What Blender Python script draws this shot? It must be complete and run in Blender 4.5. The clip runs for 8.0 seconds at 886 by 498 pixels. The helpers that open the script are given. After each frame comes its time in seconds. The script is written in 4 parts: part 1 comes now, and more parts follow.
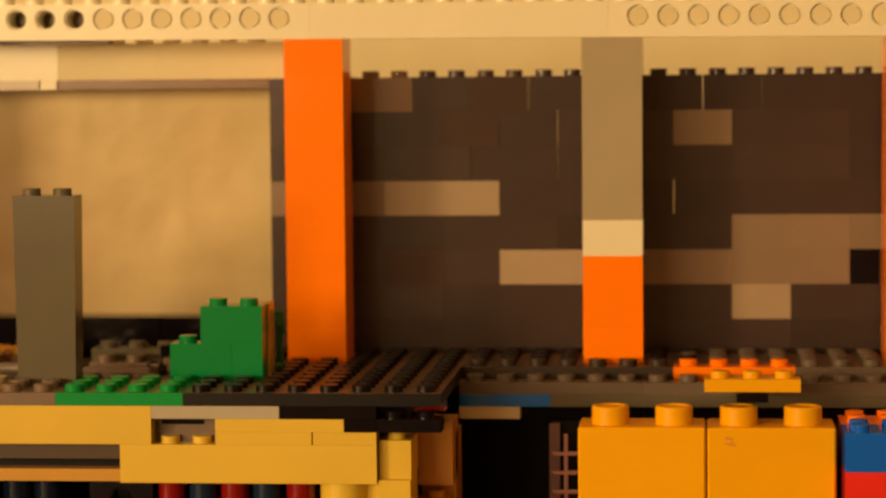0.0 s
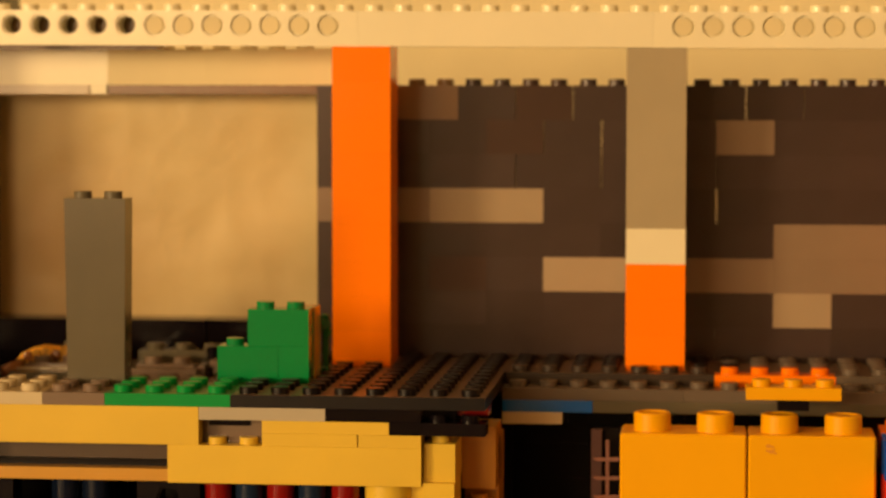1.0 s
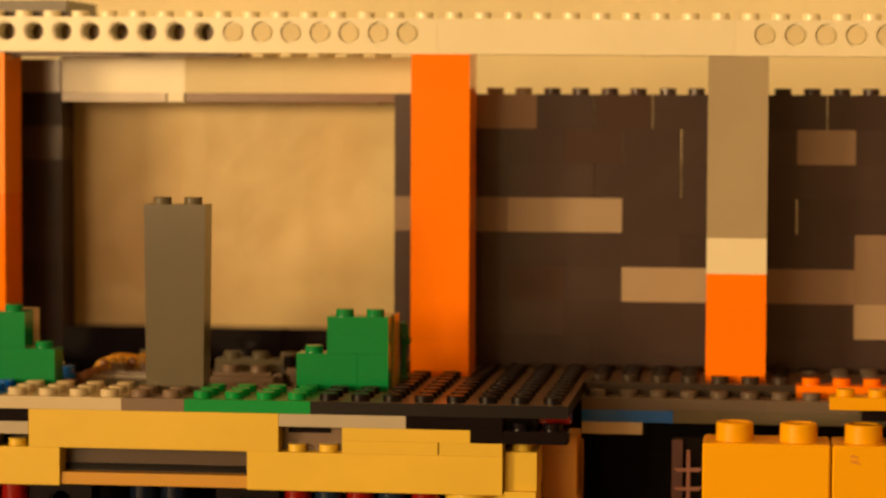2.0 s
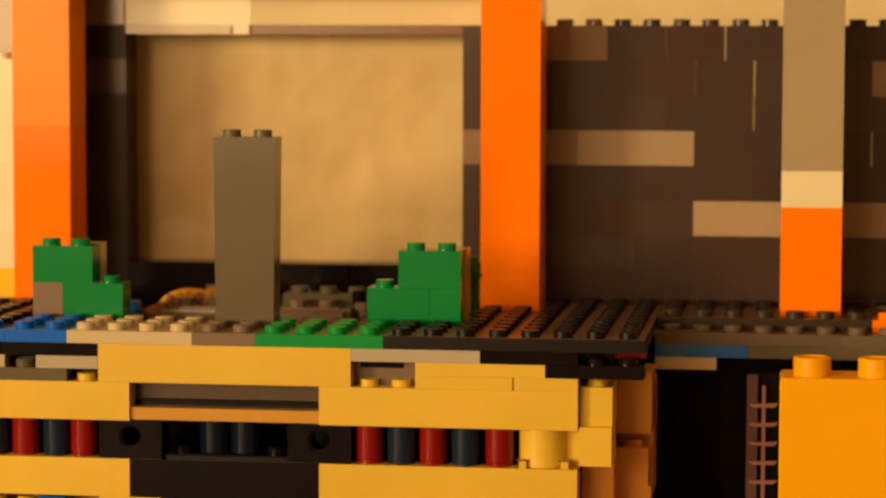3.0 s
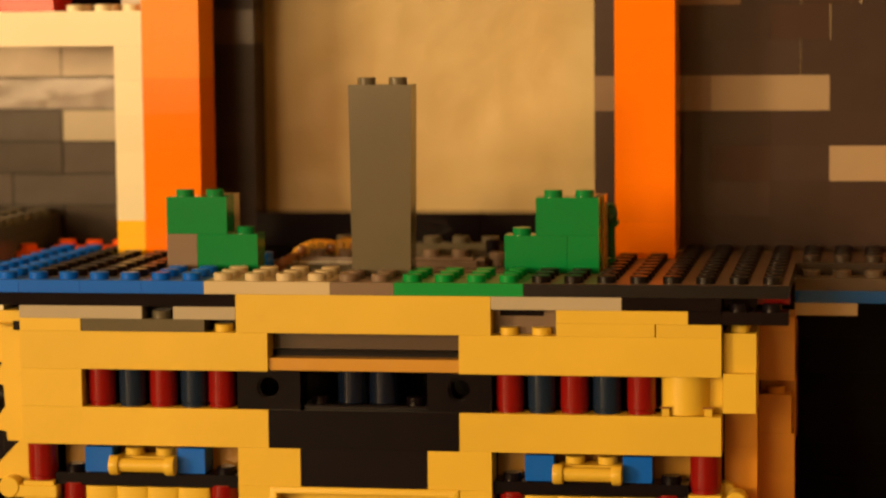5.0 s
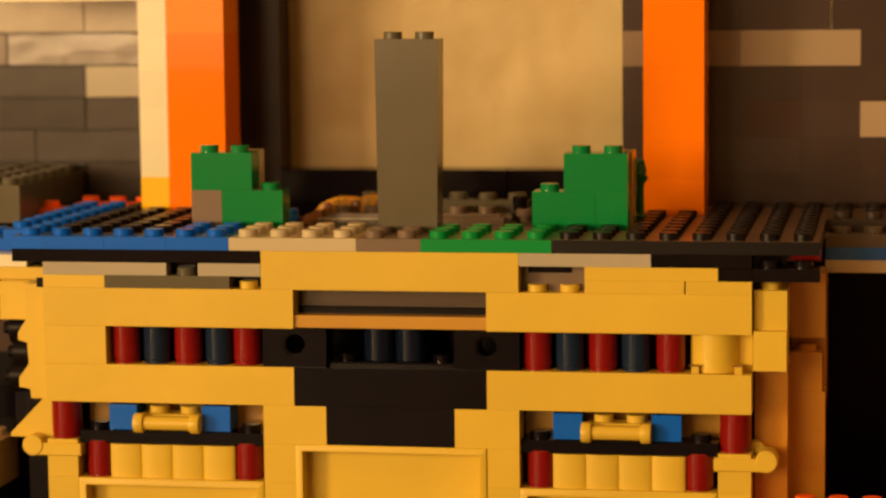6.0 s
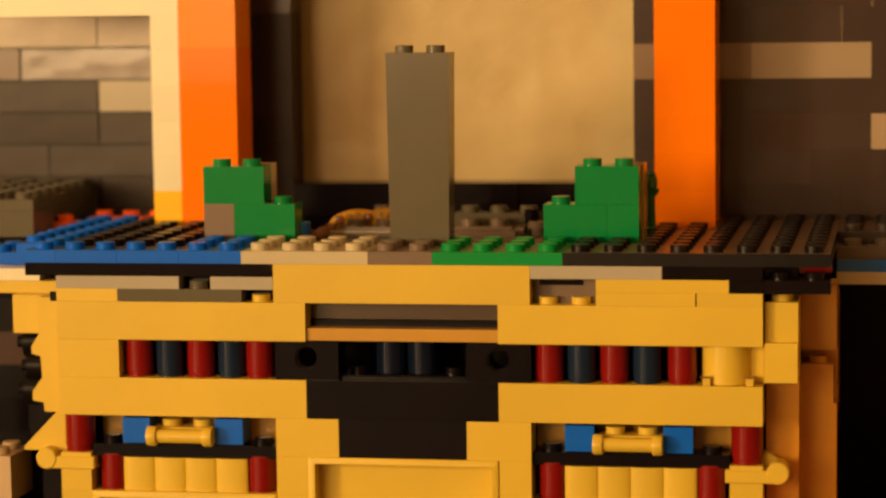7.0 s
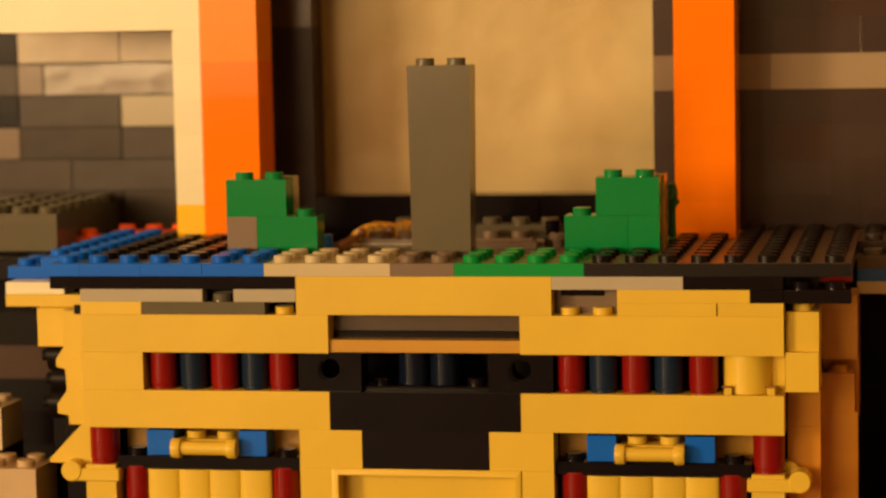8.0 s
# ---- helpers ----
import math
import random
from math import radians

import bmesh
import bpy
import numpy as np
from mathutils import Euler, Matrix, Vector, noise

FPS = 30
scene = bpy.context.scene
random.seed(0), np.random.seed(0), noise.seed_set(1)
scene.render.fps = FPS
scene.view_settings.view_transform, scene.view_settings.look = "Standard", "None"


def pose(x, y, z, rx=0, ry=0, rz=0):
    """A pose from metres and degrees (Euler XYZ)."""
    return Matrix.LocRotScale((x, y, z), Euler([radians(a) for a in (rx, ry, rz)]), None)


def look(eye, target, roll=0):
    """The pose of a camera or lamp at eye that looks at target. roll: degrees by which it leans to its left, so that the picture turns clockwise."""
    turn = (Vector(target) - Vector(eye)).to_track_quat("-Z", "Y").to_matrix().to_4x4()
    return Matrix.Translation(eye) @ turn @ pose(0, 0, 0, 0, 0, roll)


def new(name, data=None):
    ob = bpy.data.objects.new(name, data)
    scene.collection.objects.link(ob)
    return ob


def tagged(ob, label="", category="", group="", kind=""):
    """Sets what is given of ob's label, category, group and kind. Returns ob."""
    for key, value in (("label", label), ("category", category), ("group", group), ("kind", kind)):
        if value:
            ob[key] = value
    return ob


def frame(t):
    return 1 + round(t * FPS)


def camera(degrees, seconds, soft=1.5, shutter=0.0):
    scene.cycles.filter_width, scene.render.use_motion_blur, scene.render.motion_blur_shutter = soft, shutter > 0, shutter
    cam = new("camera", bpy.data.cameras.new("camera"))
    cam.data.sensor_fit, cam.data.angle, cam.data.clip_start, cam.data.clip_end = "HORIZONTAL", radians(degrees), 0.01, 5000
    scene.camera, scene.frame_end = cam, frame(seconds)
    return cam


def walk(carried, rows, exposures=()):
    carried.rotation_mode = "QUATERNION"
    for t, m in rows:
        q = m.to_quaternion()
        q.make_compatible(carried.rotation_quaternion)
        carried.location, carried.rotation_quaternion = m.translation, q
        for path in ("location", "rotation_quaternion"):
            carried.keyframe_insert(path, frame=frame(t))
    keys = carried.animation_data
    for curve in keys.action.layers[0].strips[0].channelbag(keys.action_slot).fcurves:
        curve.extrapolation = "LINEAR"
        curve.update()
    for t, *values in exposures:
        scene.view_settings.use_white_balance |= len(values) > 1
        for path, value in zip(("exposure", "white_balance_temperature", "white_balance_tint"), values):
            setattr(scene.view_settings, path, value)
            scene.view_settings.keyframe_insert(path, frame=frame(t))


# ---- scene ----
cam = camera(19.98, 8.0, soft=2.4)
cam.data.dof.use_dof, cam.data.dof.focus_distance, cam.data.dof.aperture_fstop = True, 0.615, 14.0
PATH = [
    (0.0, look((0.16464, -0.60606, 0.07898), (0.11176, -0.07004, 0.04045), -0.558)),
    (0.1, look((0.16362, -0.60577, 0.07968), (0.11153, -0.06958, 0.04241), -0.471)),
    (0.2, look((0.16269, -0.60548, 0.08047), (0.11285, -0.06899, 0.04453), -0.384)),
    (0.3, look((0.16166, -0.60519, 0.08126), (0.10949, -0.06904, 0.04362), -0.291)),
    (0.4, look((0.16073, -0.60490, 0.08195), (0.10747, -0.06876, 0.04564), -0.204)),
    (0.5, look((0.15970, -0.60461, 0.08275), (0.10400, -0.06859, 0.04845), -0.117)),
    (0.6, look((0.15995, -0.60650, 0.08194), (0.10072, -0.07079, 0.04878), -0.083)),
    (0.7, look((0.16019, -0.60830, 0.08122), (0.09910, -0.07273, 0.04904), -0.056)),
    (0.8, look((0.16034, -0.61009, 0.08041), (0.09787, -0.07468, 0.04833), -0.022)),
    (0.9, look((0.16058, -0.61189, 0.07960), (0.09954, -0.07644, 0.04531), 0.005)),
    (1.0, look((0.16083, -0.61378, 0.07889), (0.10203, -0.07824, 0.04222), 0.039)),
    (1.1, look((0.15956, -0.61411, 0.07872), (0.10242, -0.07827, 0.04389), 0.073)),
    (1.2, look((0.15829, -0.61444, 0.07845), (0.10033, -0.07839, 0.04849), 0.112)),
    (1.3, look((0.15692, -0.61487, 0.07827), (0.09668, -0.07898, 0.05006), 0.152)),
    (1.4, look((0.15565, -0.61520, 0.07810), (0.09550, -0.07948, 0.04665), 0.186)),
    (1.5, look((0.15438, -0.61553, 0.07793), (0.09379, -0.07993, 0.04536), 0.226)),
    (1.6, look((0.15417, -0.61443, 0.07565), (0.08774, -0.07948, 0.04374), 0.231)),
    (1.7, look((0.15396, -0.61343, 0.07336), (0.08589, -0.07856, 0.04359), 0.242)),
    (2.8, look((0.13952, -0.60694, 0.07173), (0.06848, -0.07302, 0.03312), 0.256)),
    (2.9, look((0.13925, -0.60592, 0.07074), (0.06533, -0.07256, 0.03003), 0.204)),
    (3.0, look((0.13908, -0.60491, 0.06975), (0.06481, -0.07173, 0.02733), 0.158)),
    (3.1, look((0.13867, -0.60485, 0.06984), (0.06534, -0.07169, 0.02545), 0.207)),
    (3.2, look((0.13826, -0.60488, 0.06982), (0.06445, -0.07179, 0.02547), 0.261)),
    (3.3, look((0.13785, -0.60482, 0.06980), (0.06352, -0.07163, 0.02759), 0.309)),
    (3.4, look((0.13744, -0.60476, 0.06968), (0.06371, -0.07138, 0.02875), 0.358)),
    (3.5, look((0.13703, -0.60479, 0.06966), (0.06240, -0.07163, 0.02769), 0.412)),
    (3.6, look((0.13581, -0.60504, 0.06984), (0.06156, -0.07194, 0.02636), 0.467)),
    (3.7, look((0.13468, -0.60529, 0.06992), (0.05725, -0.07258, 0.02725), 0.515)),
    (3.8, look((0.13345, -0.60554, 0.07010), (0.05317, -0.07320, 0.02802), 0.569)),
    (3.9, look((0.13233, -0.60579, 0.07019), (0.05184, -0.07349, 0.02804), 0.623)),
    (4.0, look((0.13120, -0.60604, 0.07027), (0.05110, -0.07364, 0.02861), 0.672)),
    (4.1, look((0.13025, -0.60574, 0.07034), (0.04803, -0.07367, 0.02853), 0.498)),
    (4.2, look((0.12930, -0.60534, 0.07041), (0.04506, -0.07384, 0.02553), 0.328)),
    (4.3, look((0.12835, -0.60494, 0.07049), (0.04048, -0.07426, 0.02296), 0.153)),
    (4.4, look((0.12749, -0.60464, 0.07056), (0.03816, -0.07421, 0.02299), -0.022)),
    (4.5, look((0.12654, -0.60424, 0.07063), (0.03957, -0.07331, 0.02420), -0.197)),
    (4.6, look((0.12583, -0.60376, 0.06955), (0.03527, -0.07329, 0.02483), -0.275)),
    (4.7, look((0.12523, -0.60328, 0.06857), (0.03279, -0.07320, 0.02303), -0.347)),
    (4.8, look((0.12452, -0.60280, 0.06749), (0.03292, -0.07276, 0.01993), -0.425)),
    (4.9, look((0.12381, -0.60232, 0.06652), (0.03375, -0.07218, 0.01710), -0.503)),
    (5.0, look((0.12320, -0.60184, 0.06544), (0.03267, -0.07186, 0.01519), -0.575)),
    (5.1, look((0.12295, -0.60137, 0.06529), (0.02968, -0.07196, 0.01404), -0.581)),
    (5.2, look((0.12270, -0.60089, 0.06504), (0.02707, -0.07204, 0.01241), -0.587)),
    (6.3, look((0.11997, -0.59557, 0.06239), (0.02611, -0.06703, 0.00379), -0.650)),
    (6.4, look((0.12060, -0.59564, 0.06169), (0.02550, -0.06712, 0.00492), -0.820)),
    (6.5, look((0.12134, -0.59562, 0.06089), (0.02186, -0.06798, 0.00346), -0.990)),
    (6.6, look((0.12138, -0.59601, 0.06139), (0.02135, -0.06849, 0.00378), -0.950)),
    (6.7, look((0.12152, -0.59641, 0.06188), (0.01954, -0.06927, 0.00422), -0.911)),
    (6.8, look((0.12157, -0.59680, 0.06237), (0.02059, -0.06949, 0.00449), -0.872)),
    (6.9, look((0.12161, -0.59729, 0.06286), (0.02202, -0.06966, 0.00557), -0.831)),
    (7.0, look((0.12175, -0.59769, 0.06335), (0.02370, -0.06955, 0.00806), -0.792)),
    (7.1, look((0.12111, -0.59933, 0.06340), (0.02404, -0.07087, 0.00955), -0.771)),
    (7.2, look((0.12046, -0.60098, 0.06355), (0.02426, -0.07200, 0.01331), -0.751)),
    (7.3, look((0.11982, -0.60262, 0.06360), (0.02131, -0.07390, 0.01513), -0.730)),
    (7.4, look((0.11917, -0.60426, 0.06375), (0.01928, -0.07590, 0.01424), -0.710)),
    (7.5, look((0.11853, -0.60591, 0.06380), (0.01929, -0.07742, 0.01423), -0.696)),
    (7.6, look((0.11915, -0.60490, 0.06366), (0.02024, -0.07642, 0.01333), -0.783)),
    (7.7, look((0.11987, -0.60389, 0.06341), (0.01910, -0.07598, 0.01092), -0.871)),
    (7.8, look((0.12048, -0.60298, 0.06327), (0.02011, -0.07517, 0.00905), -0.964)),
    (7.9, look((0.12110, -0.60198, 0.06312), (0.02107, -0.07404, 0.00950), -1.051)),
    (8.0, look((0.12172, -0.60097, 0.06288), (0.01960, -0.07327, 0.01082), -1.143)),
]
walk(cam, PATH, exposures=[(0.0, -0.13), (1.0, -0.03), (3.0, 0.0), (5.2, 0.0), (6.5, -0.03), (8.0, -0.03)])


def mm(*v):
    return Vector(v) * 0.001


# ---- world, lamps ----
world = bpy.data.worlds.new("room_dusk")
scene.world = world
world.use_nodes = True
world.node_tree.nodes["Background"].inputs[0].default_value = (1.0, 0.62, 0.32, 1)
world.node_tree.nodes["Background"].inputs[1].default_value = 0.02

WARM = (1.0, 0.64, 0.30)


def lamp(name, wide, high, energy, eye, target):
    data = bpy.data.lights.new(name, "AREA")
    data.shape, data.size, data.size_y, data.energy, data.color = "RECTANGLE", wide, high, energy, WARM
    new(name, data).matrix_world = look(eye, target)


lamp("standing_lamp", 0.50, 0.50, 51.0, (-1.85, -1.91, 0.28), (0.02, 0.05, 0.03))
lamp("floor_lamp", 1.00, 0.72, 25.0, (-0.86, -2.08, 0.36), (0.06, 0.05, 0.03))


# ---- materials ----
def plastic(name, rgb, rough=0.30, wear=0.05, coat=0.0, spec=0.5, clear=0.0, wavy=0.00001, lanes=None):
    """Moulded ABS plastic: slight tone drift from piece to piece, faint dust and fine scratches."""
    m = bpy.data.materials.new(name)
    m.use_nodes = True
    nt = m.node_tree
    n, l = nt.nodes, nt.links
    p = n["Principled BSDF"]
    co = n.new("ShaderNodeTexCoord")
    info = n.new("ShaderNodeObjectInfo")
    big = n.new("ShaderNodeTexNoise")
    big.inputs["Scale"].default_value = 45
    big.inputs["Detail"].default_value = 3
    fine = n.new("ShaderNodeTexNoise")
    fine.inputs["Scale"].default_value = 900
    fine.inputs["Detail"].default_value = 4
    l.new(co.outputs["Object"], big.inputs["Vector"])
    l.new(co.outputs["Object"], fine.inputs["Vector"])
    hsv = n.new("ShaderNodeHueSaturation")
    hsv.inputs["Color"].default_value = (*rgb, 1)
    tone = n.new("ShaderNodeMapRange")
    tone.inputs["To Min"].default_value = 1 - wear
    tone.inputs["To Max"].default_value = 1 + wear
    l.new(info.outputs["Random"], tone.inputs["Value"])
    dust = n.new("ShaderNodeMapRange")
    dust.inputs["From Min"].default_value, dust.inputs["From Max"].default_value = 0.3, 0.7
    dust.inputs["To Min"].default_value, dust.inputs["To Max"].default_value = 1 - wear, 1 + wear * 0.6
    l.new(big.outputs["Fac"], dust.inputs["Value"])
    mul = n.new("ShaderNodeMath")
    mul.operation = "MULTIPLY"
    l.new(tone.outputs[0], mul.inputs[0])
    l.new(dust.outputs[0], mul.inputs[1])
    l.new(mul.outputs[0], hsv.inputs["Value"])
    paint = hsv.outputs["Color"]
    if lanes:
        # dust lying on the plate round the feet of its studs
        geo, sep, up = n.new("ShaderNodeNewGeometry"), n.new("ShaderNodeSeparateXYZ"), n.new("ShaderNodeSeparateXYZ")
        l.new(co.outputs["Object"], sep.inputs[0])
        l.new(geo.outputs["Normal"], up.inputs[0])
        low_, top_, both, patch = n.new("ShaderNodeMath"), n.new("ShaderNodeMath"), n.new("ShaderNodeMath"), n.new("ShaderNodeMath")
        low_.operation, top_.operation, both.operation, patch.operation = "LESS_THAN", "GREATER_THAN", "MULTIPLY", "MULTIPLY"
        low_.inputs[1].default_value, top_.inputs[1].default_value = 0.0036, 0.85
        l.new(sep.outputs[2], low_.inputs[0])
        l.new(up.outputs[2], top_.inputs[0])
        l.new(low_.outputs[0], both.inputs[0])
        l.new(top_.outputs[0], both.inputs[1])
        l.new(both.outputs[0], patch.inputs[0])
        amount = n.new("ShaderNodeMapRange")
        amount.inputs["From Min"].default_value, amount.inputs["From Max"].default_value = 0.25, 0.65
        amount.inputs["To Min"].default_value, amount.inputs["To Max"].default_value = 0.45, 1.0
        l.new(big.outputs["Fac"], amount.inputs["Value"])
        l.new(amount.outputs[0], patch.inputs[1])
        mix = n.new("ShaderNodeMix")
        mix.data_type = "RGBA"
        mix.inputs[7].default_value = (*lanes, 1)
        l.new(patch.outputs[0], mix.inputs[0])
        l.new(paint, mix.inputs[6])
        paint = mix.outputs[2]
    l.new(paint, p.inputs["Base Color"])
    rr = n.new("ShaderNodeMapRange")
    rr.inputs["To Min"].default_value, rr.inputs["To Max"].default_value = rough * 0.9, rough * 1.12
    l.new(fine.outputs["Fac"], rr.inputs["Value"])
    l.new(rr.outputs[0], p.inputs["Roughness"])
    bump = n.new("ShaderNodeBump")
    bump.inputs["Strength"].default_value, bump.inputs["Distance"].default_value = 0.03, 0.00005
    l.new(fine.outputs["Fac"], bump.inputs["Height"])
    warp = n.new("ShaderNodeBump")
    warp.inputs["Strength"].default_value, warp.inputs["Distance"].default_value = 1.0, wavy
    l.new(big.outputs["Fac"], warp.inputs["Height"])
    l.new(bump.outputs[0], warp.inputs["Normal"])
    l.new(warp.outputs[0], p.inputs["Normal"])
    p.inputs["IOR"].default_value = 1.52
    p.inputs["Specular IOR Level"].default_value = spec
    p.inputs["Transmission Weight"].default_value = clear
    return m


def matte(name, rgb, rough=0.8, scale=6.0, drift=0.12, bump_d=0.002, stretch=(1, 1, 1)):
    m = bpy.data.materials.new(name)
    m.use_nodes = True
    nt = m.node_tree
    n, l = nt.nodes, nt.links
    p = n["Principled BSDF"]
    co = n.new("ShaderNodeTexCoord")
    mp = n.new("ShaderNodeMapping")
    mp.inputs["Scale"].default_value = stretch
    a = n.new("ShaderNodeTexNoise")
    a.inputs["Scale"].default_value, a.inputs["Detail"].default_value = scale, 6
    b = n.new("ShaderNodeTexNoise")
    b.inputs["Scale"].default_value, b.inputs["Detail"].default_value = scale * 25, 5
    l.new(co.outputs["Object"], mp.inputs["Vector"])
    for t in (a, b):
        l.new(mp.outputs[0], t.inputs["Vector"])
    ramp = n.new("ShaderNodeMix")
    ramp.data_type = "RGBA"
    ramp.inputs[6].default_value = (*[c * (1 - drift) for c in rgb], 1)
    ramp.inputs[7].default_value = (*[min(1, c * (1 + drift)) for c in rgb], 1)
    st = n.new("ShaderNodeMapRange")
    st.inputs["From Min"].default_value, st.inputs["From Max"].default_value = 0.32, 0.68
    l.new(a.outputs["Fac"], st.inputs["Value"])
    l.new(st.outputs[0], ramp.inputs[0])
    l.new(ramp.outputs[2], p.inputs["Base Color"])
    bu = n.new("ShaderNodeBump")
    bu.inputs["Strength"].default_value, bu.inputs["Distance"].default_value = 0.35, bump_d
    l.new(b.outputs["Fac"], bu.inputs["Height"])
    l.new(bu.outputs[0], p.inputs["Normal"])
    p.inputs["Roughness"].default_value = rough
    return m


YEL = plastic("plastic_light_yellow", (0.64, 0.452, 0.045), 0.32, spec=0.3)
DUP = plastic("plastic_warm_yellow", (0.77, 0.385, 0.0), 0.3, 0.03, spec=0.2)
GLD = plastic("plastic_amber", (0.93, 0.56, 0.005), 0.15, 0.03)
ORA = plastic("plastic_orange", (0.95, 0.218, 0.0), 0.12, 0.03, spec=0.2)
# lighter copy of the orange, with the lamp's glow put in the colour
ORA_LIT = plastic("plastic_orange_lamplit", (0.96, 0.285, 0.004), 0.14, 0.03, spec=0.12)
GLW = plastic("plastic_worn_gold", (0.70, 0.38, 0.035), 0.5, 0.3, spec=0.1)
REDO = plastic("plastic_red_orange", (0.92, 0.13, 0.01), 0.5, spec=0.1)
BLU = plastic("plastic_blue", (0.005, 0.115, 0.68), 0.14, spec=0.3)
GRN = plastic("plastic_green", (0.003, 0.21, 0.055), 0.14, spec=0.25)
DGN = plastic("plastic_clear_green", (0.002, 0.13, 0.025), 0.2, clear=0.3)
WHT = plastic("plastic_aged_white", (0.77, 0.735, 0.54), 0.2, 0.03, spec=0.35)
CRM = plastic("plastic_dusty_cream", (0.60, 0.50, 0.33), 0.4, 0.1)
PLG = plastic("plastic_dull_cream", (0.69, 0.615, 0.38), 0.4, 0.05, spec=0.15)
TBR = plastic("plastic_light_brown", (0.46, 0.33, 0.19), 0.4, 0.12)
TAN = plastic("plastic_tan", (0.56, 0.49, 0.33), 0.2)
LGT = plastic("plastic_pale_grey", (0.58, 0.50, 0.385), 0.22, 0.2, wavy=0.00018)
LGR = plastic("plastic_light_grey", (0.40, 0.37, 0.29), 0.18, 0.06)
MGR = plastic("plastic_stone_grey", (0.375, 0.325, 0.22), 0.18, 0.05)
DGR = plastic("plastic_dark_grey", (0.112, 0.101, 0.070), 0.18, 0.08, spec=0.25)
BRN = plastic("plastic_brown_grey", (0.17, 0.125, 0.095), 0.18)
WDK = plastic("plastic_charcoal", (0.048, 0.033, 0.031), 0.2, 0.14, spec=0.35, wavy=0.00009)
WMG = plastic("plastic_taupe", (0.222, 0.162, 0.112), 0.18, 0.06, wavy=0.00003)
WLG = plastic("plastic_pale_taupe", (0.35, 0.275, 0.185), 0.18, 0.06, wavy=0.00003)
WBR = plastic("plastic_umber", (0.060, 0.037, 0.030), 0.2, 0.06, spec=0.2)
DRK = plastic("plastic_dark_umber", (0.030, 0.020, 0.021), 0.25, 0.1, spec=0.08)
AMB = plastic("plastic_dull_amber", (0.56, 0.25, 0.018), 0.25, 0.04)
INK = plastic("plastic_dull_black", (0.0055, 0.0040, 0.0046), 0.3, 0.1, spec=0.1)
HLB = plastic("plastic_earth_brown", (0.17, 0.095, 0.05), 0.25)
WBN = plastic("plastic_nougat", (0.20, 0.122, 0.065), 0.2)
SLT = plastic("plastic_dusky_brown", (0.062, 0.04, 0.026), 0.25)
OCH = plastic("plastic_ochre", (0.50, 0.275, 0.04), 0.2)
BLK = plastic("plastic_black", (0.0060, 0.0043, 0.0064), 0.14, 0.15, spec=0.14)
DUST = (0.185, 0.125, 0.09)
DBLK = plastic("plastic_dusty_black", (0.0060, 0.0045, 0.0058), 0.32, 0.15, lanes=DUST, spec=0.22)
DBLU = plastic("plastic_dusty_blue", (0.002, 0.115, 0.70), 0.36, lanes=(0.045, 0.11, 0.27), spec=0.13)
DGRN = plastic("plastic_dusty_green", (0.002, 0.25, 0.05), 0.34, lanes=(0.07, 0.15, 0.045), spec=0.13)
DDGR = plastic("plastic_dusty_grey", (0.125, 0.10, 0.078), 0.34, 0.08, lanes=(0.13, 0.093, 0.068), spec=0.22)
DTAN = plastic("plastic_dusty_tan", (0.47, 0.41, 0.27), 0.36, lanes=(0.38, 0.31, 0.195), spec=0.2)
DBRN = plastic("plastic_dusty_brown", (0.17, 0.125, 0.095), 0.36, lanes=(0.14, 0.10, 0.07), spec=0.2)
DSTP = plastic("plastic_dusty_umber", (0.035, 0.025, 0.019), 0.34, lanes=(0.11, 0.075, 0.055), spec=0.22)
RED = plastic("plastic_dark_red", (0.20, 0.006, 0.005), 0.12, spec=0.35)
BRED = plastic("plastic_bright_red", (0.72, 0.03, 0.02), 0.15)
DBL = plastic("plastic_dark_blue", (0.008, 0.125, 0.58), 0.15)
# darker copy of the navy, for drums standing in shade
NVK = plastic("plastic_shaded_navy", (0.004, 0.008, 0.022), 0.14, spec=0.3)
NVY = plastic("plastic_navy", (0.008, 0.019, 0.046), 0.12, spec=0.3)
BRO = plastic("plastic_brown", (0.22, 0.09, 0.03), 0.2, 0.12)
STN = plastic("worn_print", (0.60, 0.25, 0.01), 0.5, 0.1)
SLV = plastic("plastic_smoky_grey", (0.20, 0.162, 0.135), 0.12, 0.3, spec=0.65, wavy=0.00028)
IRN = plastic("plastic_iron_grey", (0.051, 0.040, 0.034), 0.25, 0.2, spec=0.22, wavy=0.0002)
SMK = plastic("plastic_smoky_pink", (0.16, 0.09, 0.10), 0.2, 0.05, clear=0.4)
PNK = plastic("plastic_clear_pink", (0.42, 0.22, 0.19), 0.15, 0.05, clear=0.4)
PLASTER = matte("wall_plaster", (0.84, 0.77, 0.485), 0.85, 9.0, 0.10, 0.0015, (1, 1, 0.6))
WOOD = matte("table_wood", (0.05, 0.028, 0.015), 0.5, 5.0, 0.25, 0.0005, (1, 14, 1))
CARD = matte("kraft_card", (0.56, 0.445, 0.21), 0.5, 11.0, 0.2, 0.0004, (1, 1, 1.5))
